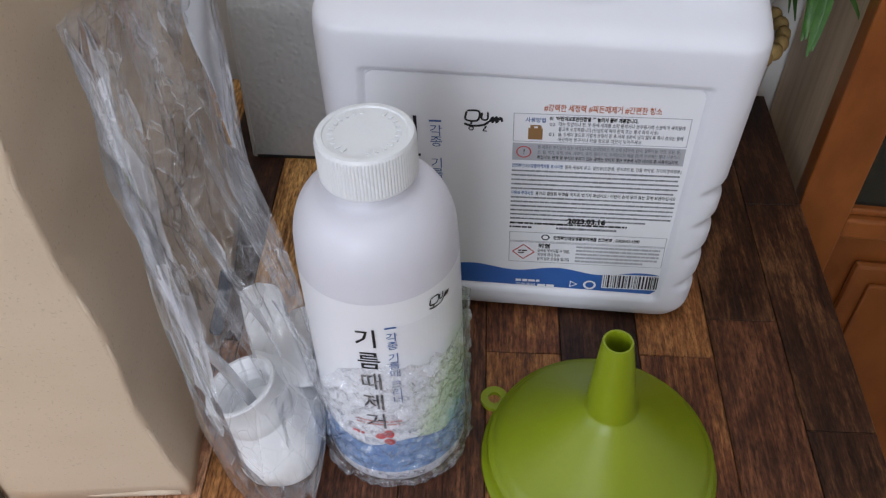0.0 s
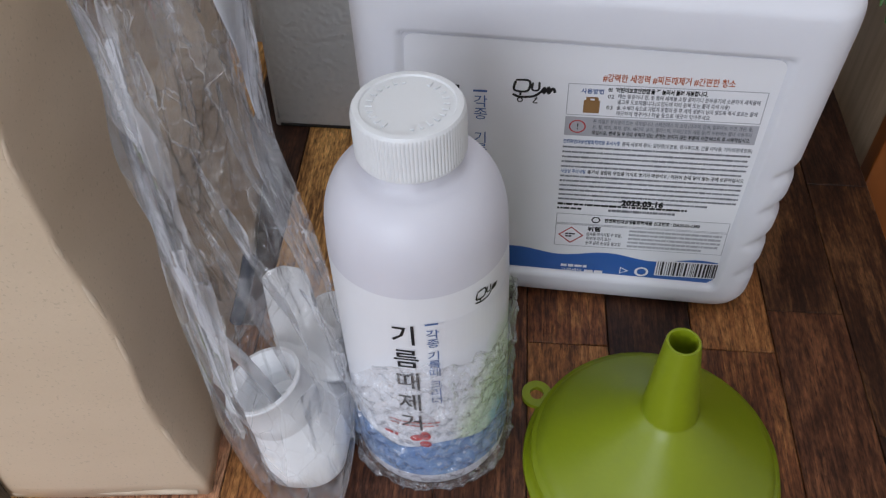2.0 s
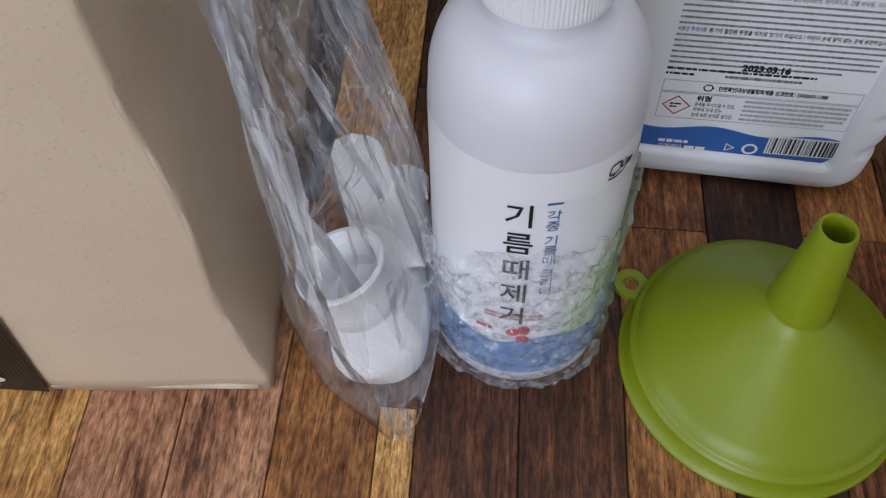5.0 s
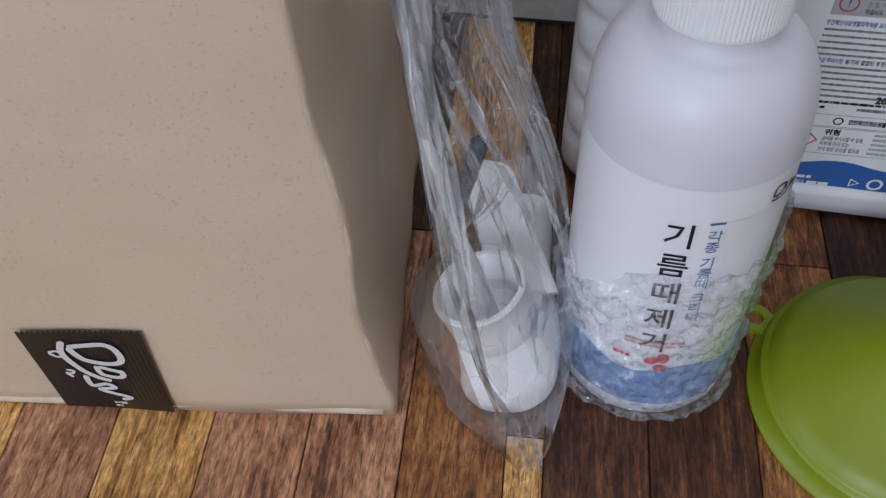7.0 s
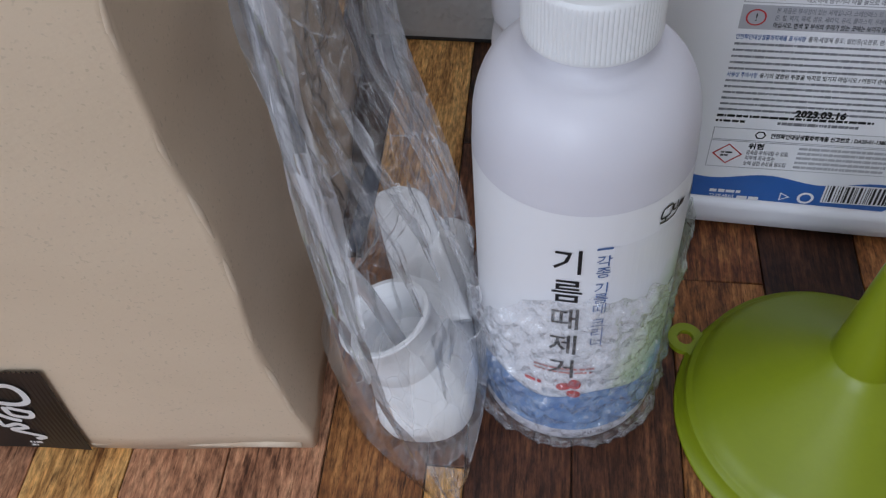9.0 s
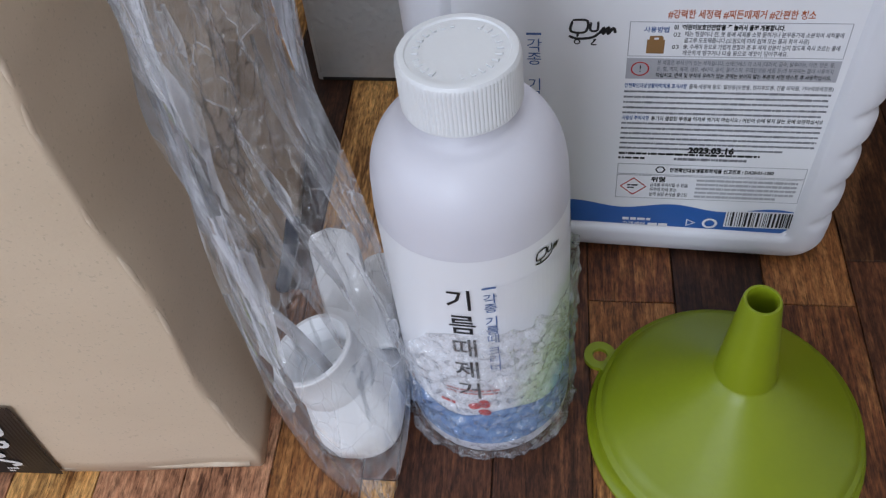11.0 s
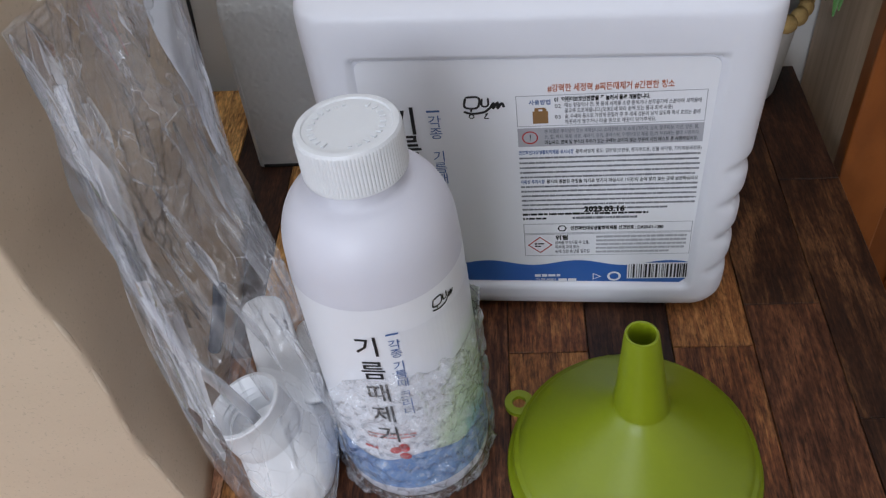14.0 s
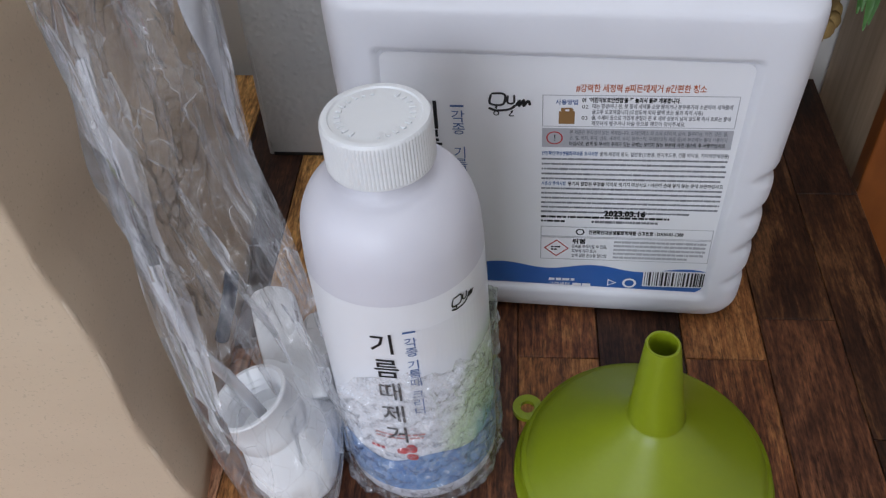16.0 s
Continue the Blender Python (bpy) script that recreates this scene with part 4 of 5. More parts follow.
while x < 0.0683:
    w = rnd.choice((0.0003, 0.0003, 0.0006, 0.0009))
    rect_bm(stripes, x, 0.0230, x + w, 0.0322)
    x += w + rnd.choice((0.0003, 0.0005, 0.0008))
printed("barcode_stripes", stripes, INK_BLACK, "", 0.0010)

# ---- small bottle in bubble wrap ----
BOT = Matrix.Translation((-0.0185, 0.1742, 0.0008)) @ Matrix(((1, 0, -0.042, 0), (0, 1, 0.045, 0), (0.042, -0.045, 1, 0), (0, 0, 0, 1)))
bottle = thing("bottle", "white plastic bottle with screw cap, lower half in bubble wrap", "bottle", place=(-0.0185, 0.1742, 0))
BR = 0.0312
prof = [(0.026, 0.0), (0.0295, 0.001), (0.0308, 0.004), (BR, 0.010), (BR, 0.118), (0.0308, 0.124)]
for i in range(1, 15):
    a = radians(90 * i / 15)
    prof.append((0.0165 + (0.0308 - 0.0165) * math.cos(a) ** 0.92, 0.124 + 0.0235 * math.sin(a)))
prof += [(0.0160, 0.1490), (0.0158, 0.1550)]
part("body", capped(prof, 96), BOTTLE_WHITE, bottle, "", True, BOT)
bcap = part("cap", ribbed_cap(0.0178, 0.1532, 0.1700, 90, 0.00035), WHITE_CAP, bottle, "ribbed white screw cap", True, BOT)
sharp(bcap)
emboss = bmesh.new()
for i in range(26):
    a = 2 * math.pi * i / 26
    if i % 13 in (5, 6):
        continue
    m = Matrix.Rotation(a, 4, "Z") @ Matrix.Translation((0.0118, 0, 0.16975)) @ Matrix.Diagonal((0.0019, 0.0011, 0.0005, 1))
    bmesh.ops.create_cube(emboss, size=1.0, matrix=m)
tagged(part("embossing", emboss, WHITE_CAP, bcap, "raised ring of marks on the cap", False, BOT), kind="stuff")
FRONT = radians(-96)


def on_bottle(bm, off, r=BR):
    """Bends flat work (x round the bottle, y up) onto the bottle's side."""
    for v in bm.verts:
        a = FRONT + v.co.x / r
        v.co = Vector(((r + off) * math.cos(a), (r + off) * math.sin(a), v.co.y))
    return bm


blabel = part("label", on_bottle(rect_bm(bmesh.new(), -0.075, 0.010, 0.092, 0.1165, 90, 4), 0.00008), LABEL_WHITE, bottle, "white wrap-around label", True, BOT)


def on_label(name, bm, material, tag="", off=0.0004):
    return part(name, on_bottle(bm, off), material, blabel, tag, False, BOT)


for i, ch in enumerate("기름때제거"):
    on_label("lettering", move_bm(text_bm(ch, 0.0108, width=0.95, bold=0.0001), -0.0068, 0.0945 - i * 0.0128), INK_BLACK, "black lettering")
on_label("dash", rect_bm(bmesh.new(), 0.0052, 0.1035, 0.0096, 0.1043), INK_NAVY)
for i, ch in enumerate("각종 기름때 크리너"):
    if ch != " ":
        on_label("lettering", move_bm(text_bm(ch, 0.0050), 0.0052, 0.0970 - (i - 0.6 * (i > 2) - 0.6 * (i > 6)) * 0.0048), INK_NAVY, "small blue lettering")
blogo = bmesh.new()
for pts, w in ((((0.0, 0.0), (-0.0004, -0.0036), (0.0036, -0.0038), (0.0042, 0.0), (0.0, 0.0002)), 0.0008), (((0.0016, -0.0038), (0.0014, -0.0056)), 0.0007),
               (((-0.0010, -0.0053), (0.002, -0.0062), (0.006, -0.0058), (0.0076, -0.0042)), 0.0009), (((0.0053, -0.0004), (0.0051, -0.0032), (0.0070, -0.0032), (0.0072, -0.0002)), 0.0007),
               (((0.0076, -0.0044), (0.0090, -0.0022), (0.0086, -0.0045), (0.0102, -0.0021), (0.0100, -0.0045), (0.0115, -0.0024)), 0.0009)):
    stroke_bm([(x * 0.85, y * 0.85) for x, y in pts], w * 0.72, blogo)
on_label("logo_mark", move_bm(blogo, 0.0240, 0.1115), INK_BLACK, "black brush mark")
on_label("red_mark", disc_bm(-0.0012, 0.0370, 0.0026, 0.0020, 0.5), INK_RED, "red petal")
on_label("red_mark", disc_bm(0.0022, 0.0385, 0.0020, 0.0028, 0.2), INK_RED, "red petal")
on_label("red_mark", disc_bm(0.0020, 0.0330, 0.0024, 0.0020, -0.6), INK_RED, "red petal")
on_label("small_print", bars_bm(-0.0140, 0.0360, -0.0045, 0.0385, 1, 0.7, 0.3, 21), INK_RED)
on_label("small_print", bars_bm(-0.0110, 0.0440, 0.0080, 0.0480, 2, 0.5, 0.3, 22), INK_PINK, "washed red small print")


def label_art():
    """Material of the label's printed lower part: pale green fading into blue waves."""
    m, nt, p, out = nodes_of("label_artwork")
    L = nt.links.new
    co = nt.nodes.new("ShaderNodeTexCoord")
    sep = nt.nodes.new("ShaderNodeSeparateXYZ")
    L(co.outputs["Object"], sep.inputs[0])
    nz = node(nt, "ShaderNodeTexNoise", Scale=55.0, Detail=5.0, Distortion=1.5)
    L(co.outputs["Object"], nz.inputs["Vector"])
    ma = nt.nodes.new("ShaderNodeMath")
    ma.operation = "MULTIPLY_ADD"
    ma.inputs[1].default_value, ma.inputs[2].default_value = 0.030, -0.015
    L(nz.outputs["Fac"], ma.inputs[0])
    ad = nt.nodes.new("ShaderNodeMath")
    L(sep.outputs["Z"], ad.inputs[0])
    L(ma.outputs[0], ad.inputs[1])
    mr = nt.nodes.new("ShaderNodeMapRange")
    mr.inputs[1].default_value, mr.inputs[2].default_value = 0.008, 0.092
    fx = nt.nodes.new("ShaderNodeMapRange")
    fx.inputs[1].default_value, fx.inputs[2].default_value = 0.004, 0.027
    fx.inputs[3].default_value, fx.inputs[4].default_value = 0.065, 0.0
    L(sep.outputs["X"], fx.inputs[0])
    a2 = nt.nodes.new("ShaderNodeMath")
    L(ad.outputs[0], a2.inputs[0])
    L(fx.outputs[0], a2.inputs[1])
    L(a2.outputs[0], mr.inputs[0])
    r = nt.nodes.new("ShaderNodeValToRGB")
    e = r.color_ramp.elements
    e[0].position, e[0].color = 0.0, (0.14, 0.30, 0.55, 1)
    e[1].position, e[1].color = 1.0, (0.74, 0.74, 0.78, 1)
    for pos, col in ((0.20, (0.16, 0.36, 0.60, 1)), (0.34, (0.22, 0.46, 0.52, 1)), (0.46, (0.42, 0.57, 0.42, 1)), (0.74, (0.60, 0.69, 0.52, 1))):
        n = e.new(pos)
        n.color = col
    L(mr.outputs[0], r.inputs[0])
    L(r.outputs[0], p.inputs["Base Color"])
    p.inputs["Roughness"].default_value = 0.35
    return m


ART = label_art()
art = bmesh.new()
cols = [(lerp(0.010, 0.088, i / 40), 0.104) for i in range(41)]
lo = [art.verts.new((x, 0.0105, 0)) for x, h in cols]
hi = [art.verts.new((x, h, 0)) for x, h in cols]
for i in range(40):
    art.faces.new((lo[i], lo[i + 1], hi[i + 1], hi[i]))
bmesh.ops.subdivide_edges(art, edges=[e for e in art.edges if abs(e.verts[0].co.x - e.verts[1].co.x) < 1e-6], cuts=6, use_grid_fill=True)
on_label("artwork", art, ART, "green and blue printed landscape", 0.0003)
sea = bmesh.new()
cols = [(lerp(-0.072, 0.090, i / 80), 0.0315 + 0.0022 * math.sin(i * 0.35)) for i in range(81)]
lo = [sea.verts.new((x, 0.0102, 0)) for x, h in cols]
hi = [sea.verts.new((x, h, 0)) for x, h in cols]
for i in range(80):
    sea.faces.new((lo[i], lo[i + 1], hi[i + 1], hi[i]))
SEA = surface("printed_blue_wave", (0.10, 0.22, 0.48), (0.20, 0.34, 0.56), rough=0.35, scale=90)
on_label("wave_band", sea, SEA, "blue printed wave band", 0.00035)


def wrap_form():
    """Bubble wrap wound round the bottle: a loose, creased sleeve covered in small flattened bubbles."""
    bm = bmesh.new()
    rows, seg = 96, 300
    rings = []
    for k in range(rows + 1):
        v = k / rows
        ring = []
        for i in range(seg):
            a = 2 * math.pi * i / seg
            edge = 0.070 + 0.018 * math.sin(a + 2.4) + 0.005 * math.sin(3 * a + 1.0) + 0.003 * noise.noise(Vector((math.cos(a) * 6, math.sin(a) * 6, 1)))
            z = 0.0002 + edge * v
            q = Vector((math.cos(a) * BR, math.sin(a) * BR, z))
            crease = abs(noise.noise(q * 75)) + 0.6 * abs(noise.noise(q * 170 + Vector((5, 1, 2))))
            u = a * BR / 0.0092
            w = z / 0.0080
            u += 0.5 * (math.floor(w) % 2)
            d = math.hypot((u - math.floor(u)) - 0.5, (w - math.floor(w)) - 0.5)
            bubble = 0.0007 * smoothstep(0.46, 0.18, d)
            loose = 0.0014 + 0.0020 * smoothstep(0.45, 1.0, v) * (0.5 + noise.noise(q * 40)) + 0.0009 * smoothstep(0.25, 0.0, v)
            r = BR + loose + bubble + 0.0019 * (crease - 0.25) + 0.0012 * (1 - min(abs(noise.noise(Vector((a * 3.0, z * 60 + a * 2.2, 4)))) * 3, 1)) ** 2
            if v < 0.03:
                r -= 0.003 * (1 - v / 0.03)
            r = max(r, BR + 0.0009)
            ring.append(bm.verts.new((r * math.cos(a), r * math.sin(a), z)))
        rings.append(ring)
    for a, b in zip(rings, rings[1:]):
        for i in range(seg):
            bm.faces.new((a[i], a[(i + 1) % seg], b[(i + 1) % seg], b[i]))
    return bm


wrap = part("bubble_wrap", wrap_form(), WRAP, bottle, "creased clear bubble wrap sleeve", True, BOT)

# ---- lime funnel, upside down ----
FC = Vector((0.0725, 0.1540, 0))
FUN = Matrix.Translation(FC)
funnel = thing("funnel", "lime green plastic funnel standing upside down on the table", "funnel", place=tuple(FC))
outer = [(0.0531, 0.0), (0.0534, 0.0006), (0.0529, 0.0014), (0.0514, 0.0021), (0.0507, 0.0090), (0.0504, 0.0098), (0.0490, 0.0104), (0.0481, 0.0116), (0.0466, 0.0146)]
for i in range(1, 13):
    t = i / 12
    outer.append((lerp(0.0466, 0.0118, t), 0.0146 + 0.0289 * (0.88 * t + 0.12 * t * t)))
outer += [(0.0110, 0.0450)]
inner = [(r - 0.0013, max(z - 0.0013, 0.0)) for r, z in outer[::-1]]
body = lathe(outer, 96)
lathe(inner, 96, body)
part("bowl", body, FUNNEL, funnel, "", True, FUN)
tip = [(0.0116, 0.0430), (0.0108, 0.0455), (0.0064, 0.0866), (0.0060, 0.0876), (0.0052, 0.0876), (0.0048, 0.0866), (0.0092, 0.0455)]
spout = lathe(tip, 64)
for v in spout.verts:
    v.co.x -= 0.0034 * max(v.co.z - 0.043, 0) / 0.045
sp = part("spout", spout, FUNNEL, funnel, "tapering spout with an open end", True, FUN)
sharp(sp, 50)
LC = Vector((0.0275, 0.1880, 0.0015))
dirn = (FC - LC)
dirn.z = 0
dirn.normalize()
loop = bmesh.new()
seg = 40
rings = []
for z, k in ((0.0, 0), (0.0022, 0), (0.0022, 1), (0.0, 1)):
    ring = []
    for i in range(seg):
        a = 2 * math.pi * i / seg
        r = (0.0066 if k == 0 else 0.0031)
        ring.append(loop.verts.new((LC.x + r * math.cos(a), LC.y + r * math.sin(a), z)))
    rings.append(ring)
for a, b in zip(rings, rings[1:] + rings[:1]):
    for i in range(seg):
        loop.faces.new((a[i], a[(i + 1) % seg], b[(i + 1) % seg], b[i]))
side = Vector((-dirn.y, dirn.x, 0))
q = [LC + dirn * 0.0028 + side * 0.0056, LC + dirn * 0.0028 - side * 0.0056, LC + dirn * 0.009 - side * 0.0062, LC + dirn * 0.009 + side * 0.0062]
lo = [loop.verts.new((p.x, p.y, 0.0002)) for p in q]
hi = [loop.verts.new((p.x, p.y, 0.0021)) for p in q]
loop.faces.new(hi)
for i in range(4):
    loop.faces.new((lo[i], lo[(i + 1) % 4], hi[(i + 1) % 4], hi[i]))
sharp(part("hanging_loop", loop, FUNNEL, funnel, "flat ring for hanging"))

# ---- trigger sprayer in its clear bag ----
sprayer = thing("trigger_sprayer", "white plastic trigger spray head with long dip tube in bag", "sprayer", place=(-0.068, 0.165, 0))


def shroud():
    bm = bmesh.new()
    rings = []
    A, B = Vector((-0.0715, 0.1375, 0.0185)), Vector((-0.0630, 0.2130, 0.0240))
    n = 22
    for k in range(n + 1):
        t = k / n
        c = A.lerp(B, t)
        end = math.sqrt(max(1 - (1 - min(t / 0.16, 1)) ** 2, 0.0)) * (1 - 0.25 * smoothstep(0.93, 1.0, t))
        w = lerp(0.0168, 0.0105, smoothstep(0.25, 0.8, t)) * max(end, 0.02)
        h = lerp(0.0178, 0.0115, smoothstep(0.2, 0.8, t)) * max(end, 0.02)
        ring = []
        for i in range(28):
            a = 2 * math.pi * i / 28
            cx, sz = math.cos(a), math.sin(a)
            ring.append(bm.verts.new(c + Vector((w * math.copysign(abs(cx) ** 0.8, cx), 0, h * math.copysign(abs(sz) ** 0.8, sz)))))
        rings.append(ring)
    for a, b in zip(rings, rings[1:]):
        for i in range(28):
            bm.faces.new((a[i], a[(i + 1) % 28], b[(i + 1) % 28], b[i]))
    bm.faces.new(rings[0][::-1])
    bm.faces.new(rings[-1])
    return bm


part("shroud", shroud(), SPRAY_WHITE, sprayer, "smooth rounded body of the spray head")
part("nozzle", capped([(0.0085, 0.0), (0.0092, 0.001), (0.0092, 0.010), (0.0070, 0.012)], 24), SPRAY_WHITE, sprayer, "nozzle", True, look((-0.0625, 0.2105, 0.0245), (-0.0655, 0.10, 0.020)))
C_TOP, C_LOW = Vector((-0.0825, 0.1588, 0.0575)), Vector((-0.0705, 0.1560, 0.0260))
COL = look(C_TOP, C_LOW)
ln = (C_TOP - C_LOW).length
CR = 1.22
cprof = [(0.0128, 0.0), (0.0130, -0.0008), (0.0126, -0.0014), (0.0124, -0.012), (0.0123, -0.018), (0.0122, -0.0215), (0.0135, -ln)]
iprof = [(0.0108, -ln + 0.012), (0.0102, -0.0150), (0.0106, -0.0115), (0.0098, -0.0105), (0.0106, -0.0085), (0.0098, -0.0075), (0.0106, -0.0055), (0.0100, -0.0045), (0.0108, -0.0025), (0.0116, 0.0), (0.0128, 0.0)]
col = lathe([(r * (CR if z > -0.019 else 1.08), z) for r, z in [(1e-4, -ln + 0.012), *iprof, *cprof[1:]]], 56)


def neck_form():
    """The smooth hood that runs from the screw collar into the rounded rear end of the spray head."""
    bm = bmesh.new()
    for z, r in ((-0.0165, 0.0140), (-0.0200, 0.0146), (-0.0240, 0.0150)):
        for i in range(28):
            a = 2 * math.pi * i / 28
            bm.verts.new(COL @ Vector((r * math.cos(a), r * math.sin(a), z)))
    rear = shroud()
    for p in rear.verts:
        if p.co.y < 0.182:
            bm.verts.new(p.co + Vector((0.0004, 0, 0)))
    bmesh.ops.convex_hull(bm, input=bm.verts[:])
    bmesh.ops.delete(bm, geom=[v for v in bm.verts if not v.link_faces], context="VERTS")
    return bm


hood = part("hood", neck_form(), SPRAY_WHITE, sprayer, "smooth white hood below the collar")
grid_mod = hood.modifiers.new("remesh", "REMESH")
grid_mod.mode, grid_mod.voxel_size, grid_mod.use_smooth_shade = "VOXEL", 0.0010, True
soft_mod = hood.modifiers.new("smooth", "SMOOTH")
soft_mod.factor, soft_mod.iterations = 0.5, 10
sharp(part("collar", col, SPRAY_WHITE, sprayer, "threaded screw collar, open towards the top", True, COL), 40)
part("stem", capped([(0.0062, -ln + 0.010), (0.0062, -0.016), (0.0046, -0.015)], 24), SPRAY_WHITE, sprayer, "inner tube socket", True, COL)


def trigger():
    """The finger lever: a long curved paddle of rounded section, with a raised rim."""
    bm = bmesh.new()
    A, B = Vector((-0.0815, 0.2165, 0.0560)), Vector((-0.0650, 0.1700, 0.0370))
    across = Vector((1.0, 0.06, 0.12)).normalized()
    along = (B - A).normalized()
    up = across.cross(along).normalized()
    up = up if up.z > 0 else -up
    rings = []
    n, k = 26, 24
    for i in range(n + 1):
        t = i / n
        c = A.lerp(B, t) + up * (0.0050 * math.sin(math.pi * t * 0.85) - 0.0015)
        w = max(0.0092 * math.sqrt(max(1 - (1 - min(t / 0.13, 1)) ** 2, 0.0)) * (1 + 0.22 * t), 0.0006)
        h = 0.0034 * min(1, 0.35 + t * 6)
        ring = []
        for j in range(k):
            a = 2 * math.pi * j / k
            cx, sx = math.cos(a), math.sin(a)
            rim = 0.0008 * smoothstep(0.55, 0.85, abs(cx)) if sx > 0.1 else 0.0
            ring.append(bm.verts.new(c + across * w * math.copysign(abs(cx) ** 0.6, cx) + up * (h * math.copysign(abs(sx) ** 0.5, sx) + rim)))
        rings.append(ring)
    for a, b in zip(rings, rings[1:]):
        for j in range(k):
            bm.faces.new((a[j], a[(j + 1) % k], b[(j + 1) % k], b[j]))
    bm.faces.new(rings[0][::-1])
    bm.faces.new(rings[-1])
    bmesh.ops.recalc_face_normals(bm, faces=bm.faces)
    return bm


part("trigger", trigger(), SPRAY_WHITE, sprayer, "long curved finger lever")
part("dip_tube", tube([(-0.0745, 0.1565, 0.036), (-0.0800, 0.1560, 0.056), (-0.0850, 0.1530, 0.078), (-0.0925, 0.1510, 0.102), (-0.1010, 0.1570, 0.139), (-0.1060, 0.1720, 0.178), (-0.1075, 0.1790, 0.196)], 0.0024, 14, lambda t: 1 - 0.25 * t), TUBE, sprayer, "bent translucent dip tube")

bag = thing("plastic_bag", "long crinkled clear plastic bag leaning against the carton", "bag", place=(-0.075, 0.15, 0))


BAG_L = [(-0.0665, 0.1215, 0.001), (-0.080, 0.126, 0.036), (-0.093, 0.135, 0.085), (-0.102, 0.154, 0.140), (-0.109, 0.168, 0.188), (-0.1135, 0.173, 0.2185)]
BAG_R = [(-0.0580, 0.1240, 0.001), (-0.0490, 0.1540, 0.030), (-0.0570, 0.1880, 0.078), (-0.0755, 0.2210, 0.118), (-0.0775, 0.2260, 0.166), (-0.0790, 0.2310, 0.2225)]
BAG_N = Vector((0.717, -0.61, 0.338))


def bag_point(t, s, offset):
    p = spline(BAG_L, t).lerp(spline(BAG_R, t), s)
    return p + BAG_N * offset


def fold(x):
    """A triangle wave between -0.5 and 0.5."""
    return 2 * abs(x - math.floor(x + 0.5)) - 0.5


def crinkle(t, s, seed):
    """Sharp folds between flat facets: long ones down the bag, short slanting ones across it."""
    rnd = random.Random(int(seed * 10))
    u, v = s * 0.075, t * 0.24
    warp = noise.noise(Vector((u * 30, v * 14, seed)))
    h = 0.0
    for i in range(8):
        lean = rnd.uniform(-0.45, 0.45) if i < 5 else rnd.uniform(-1.6, 1.6)
        rate = rnd.uniform(55, 100) if i < 3 else rnd.uniform(110, 210)
        gate = smoothstep(0.0, 0.40, noise.noise(Vector((u * 34 + i * 3.1, v * 20, seed + i))))
        h += gate * fold((u * math.cos(lean) + v * math.sin(lean)) * rate + rnd.random() + 0.8 * warp + 0.25 * noise.noise(Vector((u * 90, v * 45, seed + i)))) * 0.34 / rate
    fine_fold = noise.noise(Vector((u * 160 + v * 60, v * 110, seed + 20)))
    calm = 0.22 + 0.78 * smoothstep(0.30, 0.48, t)
    return 1.1 * h * calm + 0.0007 * calm * (1 - min(abs(fine_fold) * 3.5, 1)) ** 2


def bag_sheet(front):
    bm = bmesh.new()
    n, k = 230, 84
    grid = []
    for i in range(n + 1):
        t = i / n
        row = []
        for j in range(k + 1):
            s = j / k
            pinch = math.sin(math.pi * s) ** 0.6 * smoothstep(0.0, 0.06, t)
            if front:
                off = 0.0045 * pinch - 0.011 * math.sin(math.pi * s) * smoothstep(0.42, 0.62, t) * smoothstep(1.0, 0.85, t) + crinkle(t, s, 1.3) * min(1, pinch * 1.4)
            else:
                deep = 0.043 * smoothstep(0.0, 0.10, t) * smoothstep(0.46, 0.26, t) + 0.006
                off = -deep * pinch - 0.013 * math.sin(math.pi * s) * smoothstep(0.42, 0.62, t) * smoothstep(1.0, 0.85, t) + crinkle(t, s, 8.1) * min(1, pinch * 1.4)
            p = bag_point(t, s, off)
            p.z = max(p.z, 0.0012)
            row.append(bm.verts.new(p))
        grid.append(row)
    for i in range(n):
        for j in range(k):
            bm.faces.new((grid[i][j], grid[i][j + 1], grid[i + 1][j + 1], grid[i + 1][j]))
    return bm


for sheet in (part("front_sheet", bag_sheet(True), BAG, bag, "creased clear film"), part("back_sheet", bag_sheet(False), BAG, bag, "creased clear film"), wrap, side_tape):
    sheet.visible_shadow = False


def bag_paper():
    """A white slip whose pointed corner stands out of the mouth; it narrows down the bag's edge."""
    bm = bmesh.new()
    n = 30
    rows = []
    for i in range(n + 1):
        u = i / n
        t = lerp(1.035, 0.66, u)
        s1 = 0.985 + 0.02 * math.sin(u * 11) * u
        wide = 0.30 * smoothstep(0.0, 0.20, u) - 0.10 * smoothstep(0.22, 0.34, u) - 0.15 * smoothstep(0.45, 1.0, u)
        row = []
        for j in range(9):
            p = bag_point(min(t, 1.0), lerp(s1 - 0.012 - wide, s1, j / 8), -0.0016 + 0.0016 * math.sin(u * 13 + j * 0.7) * smoothstep(0.15, 0.4, u))
            p += (Vector(BAG_R[-1]) - Vector(BAG_R[-2])) * max(t - 1.0, 0.0) * 5
            row.append(bm.verts.new(p))
        rows.append(row)
    for a, b in zip(rows, rows[1:]):
        for j in range(8):
            bm.faces.new((a[j], a[j + 1], b[j + 1], b[j]))
    bmesh.ops.solidify(bm, geom=bm.faces[:], thickness=0.0003)
    return bm


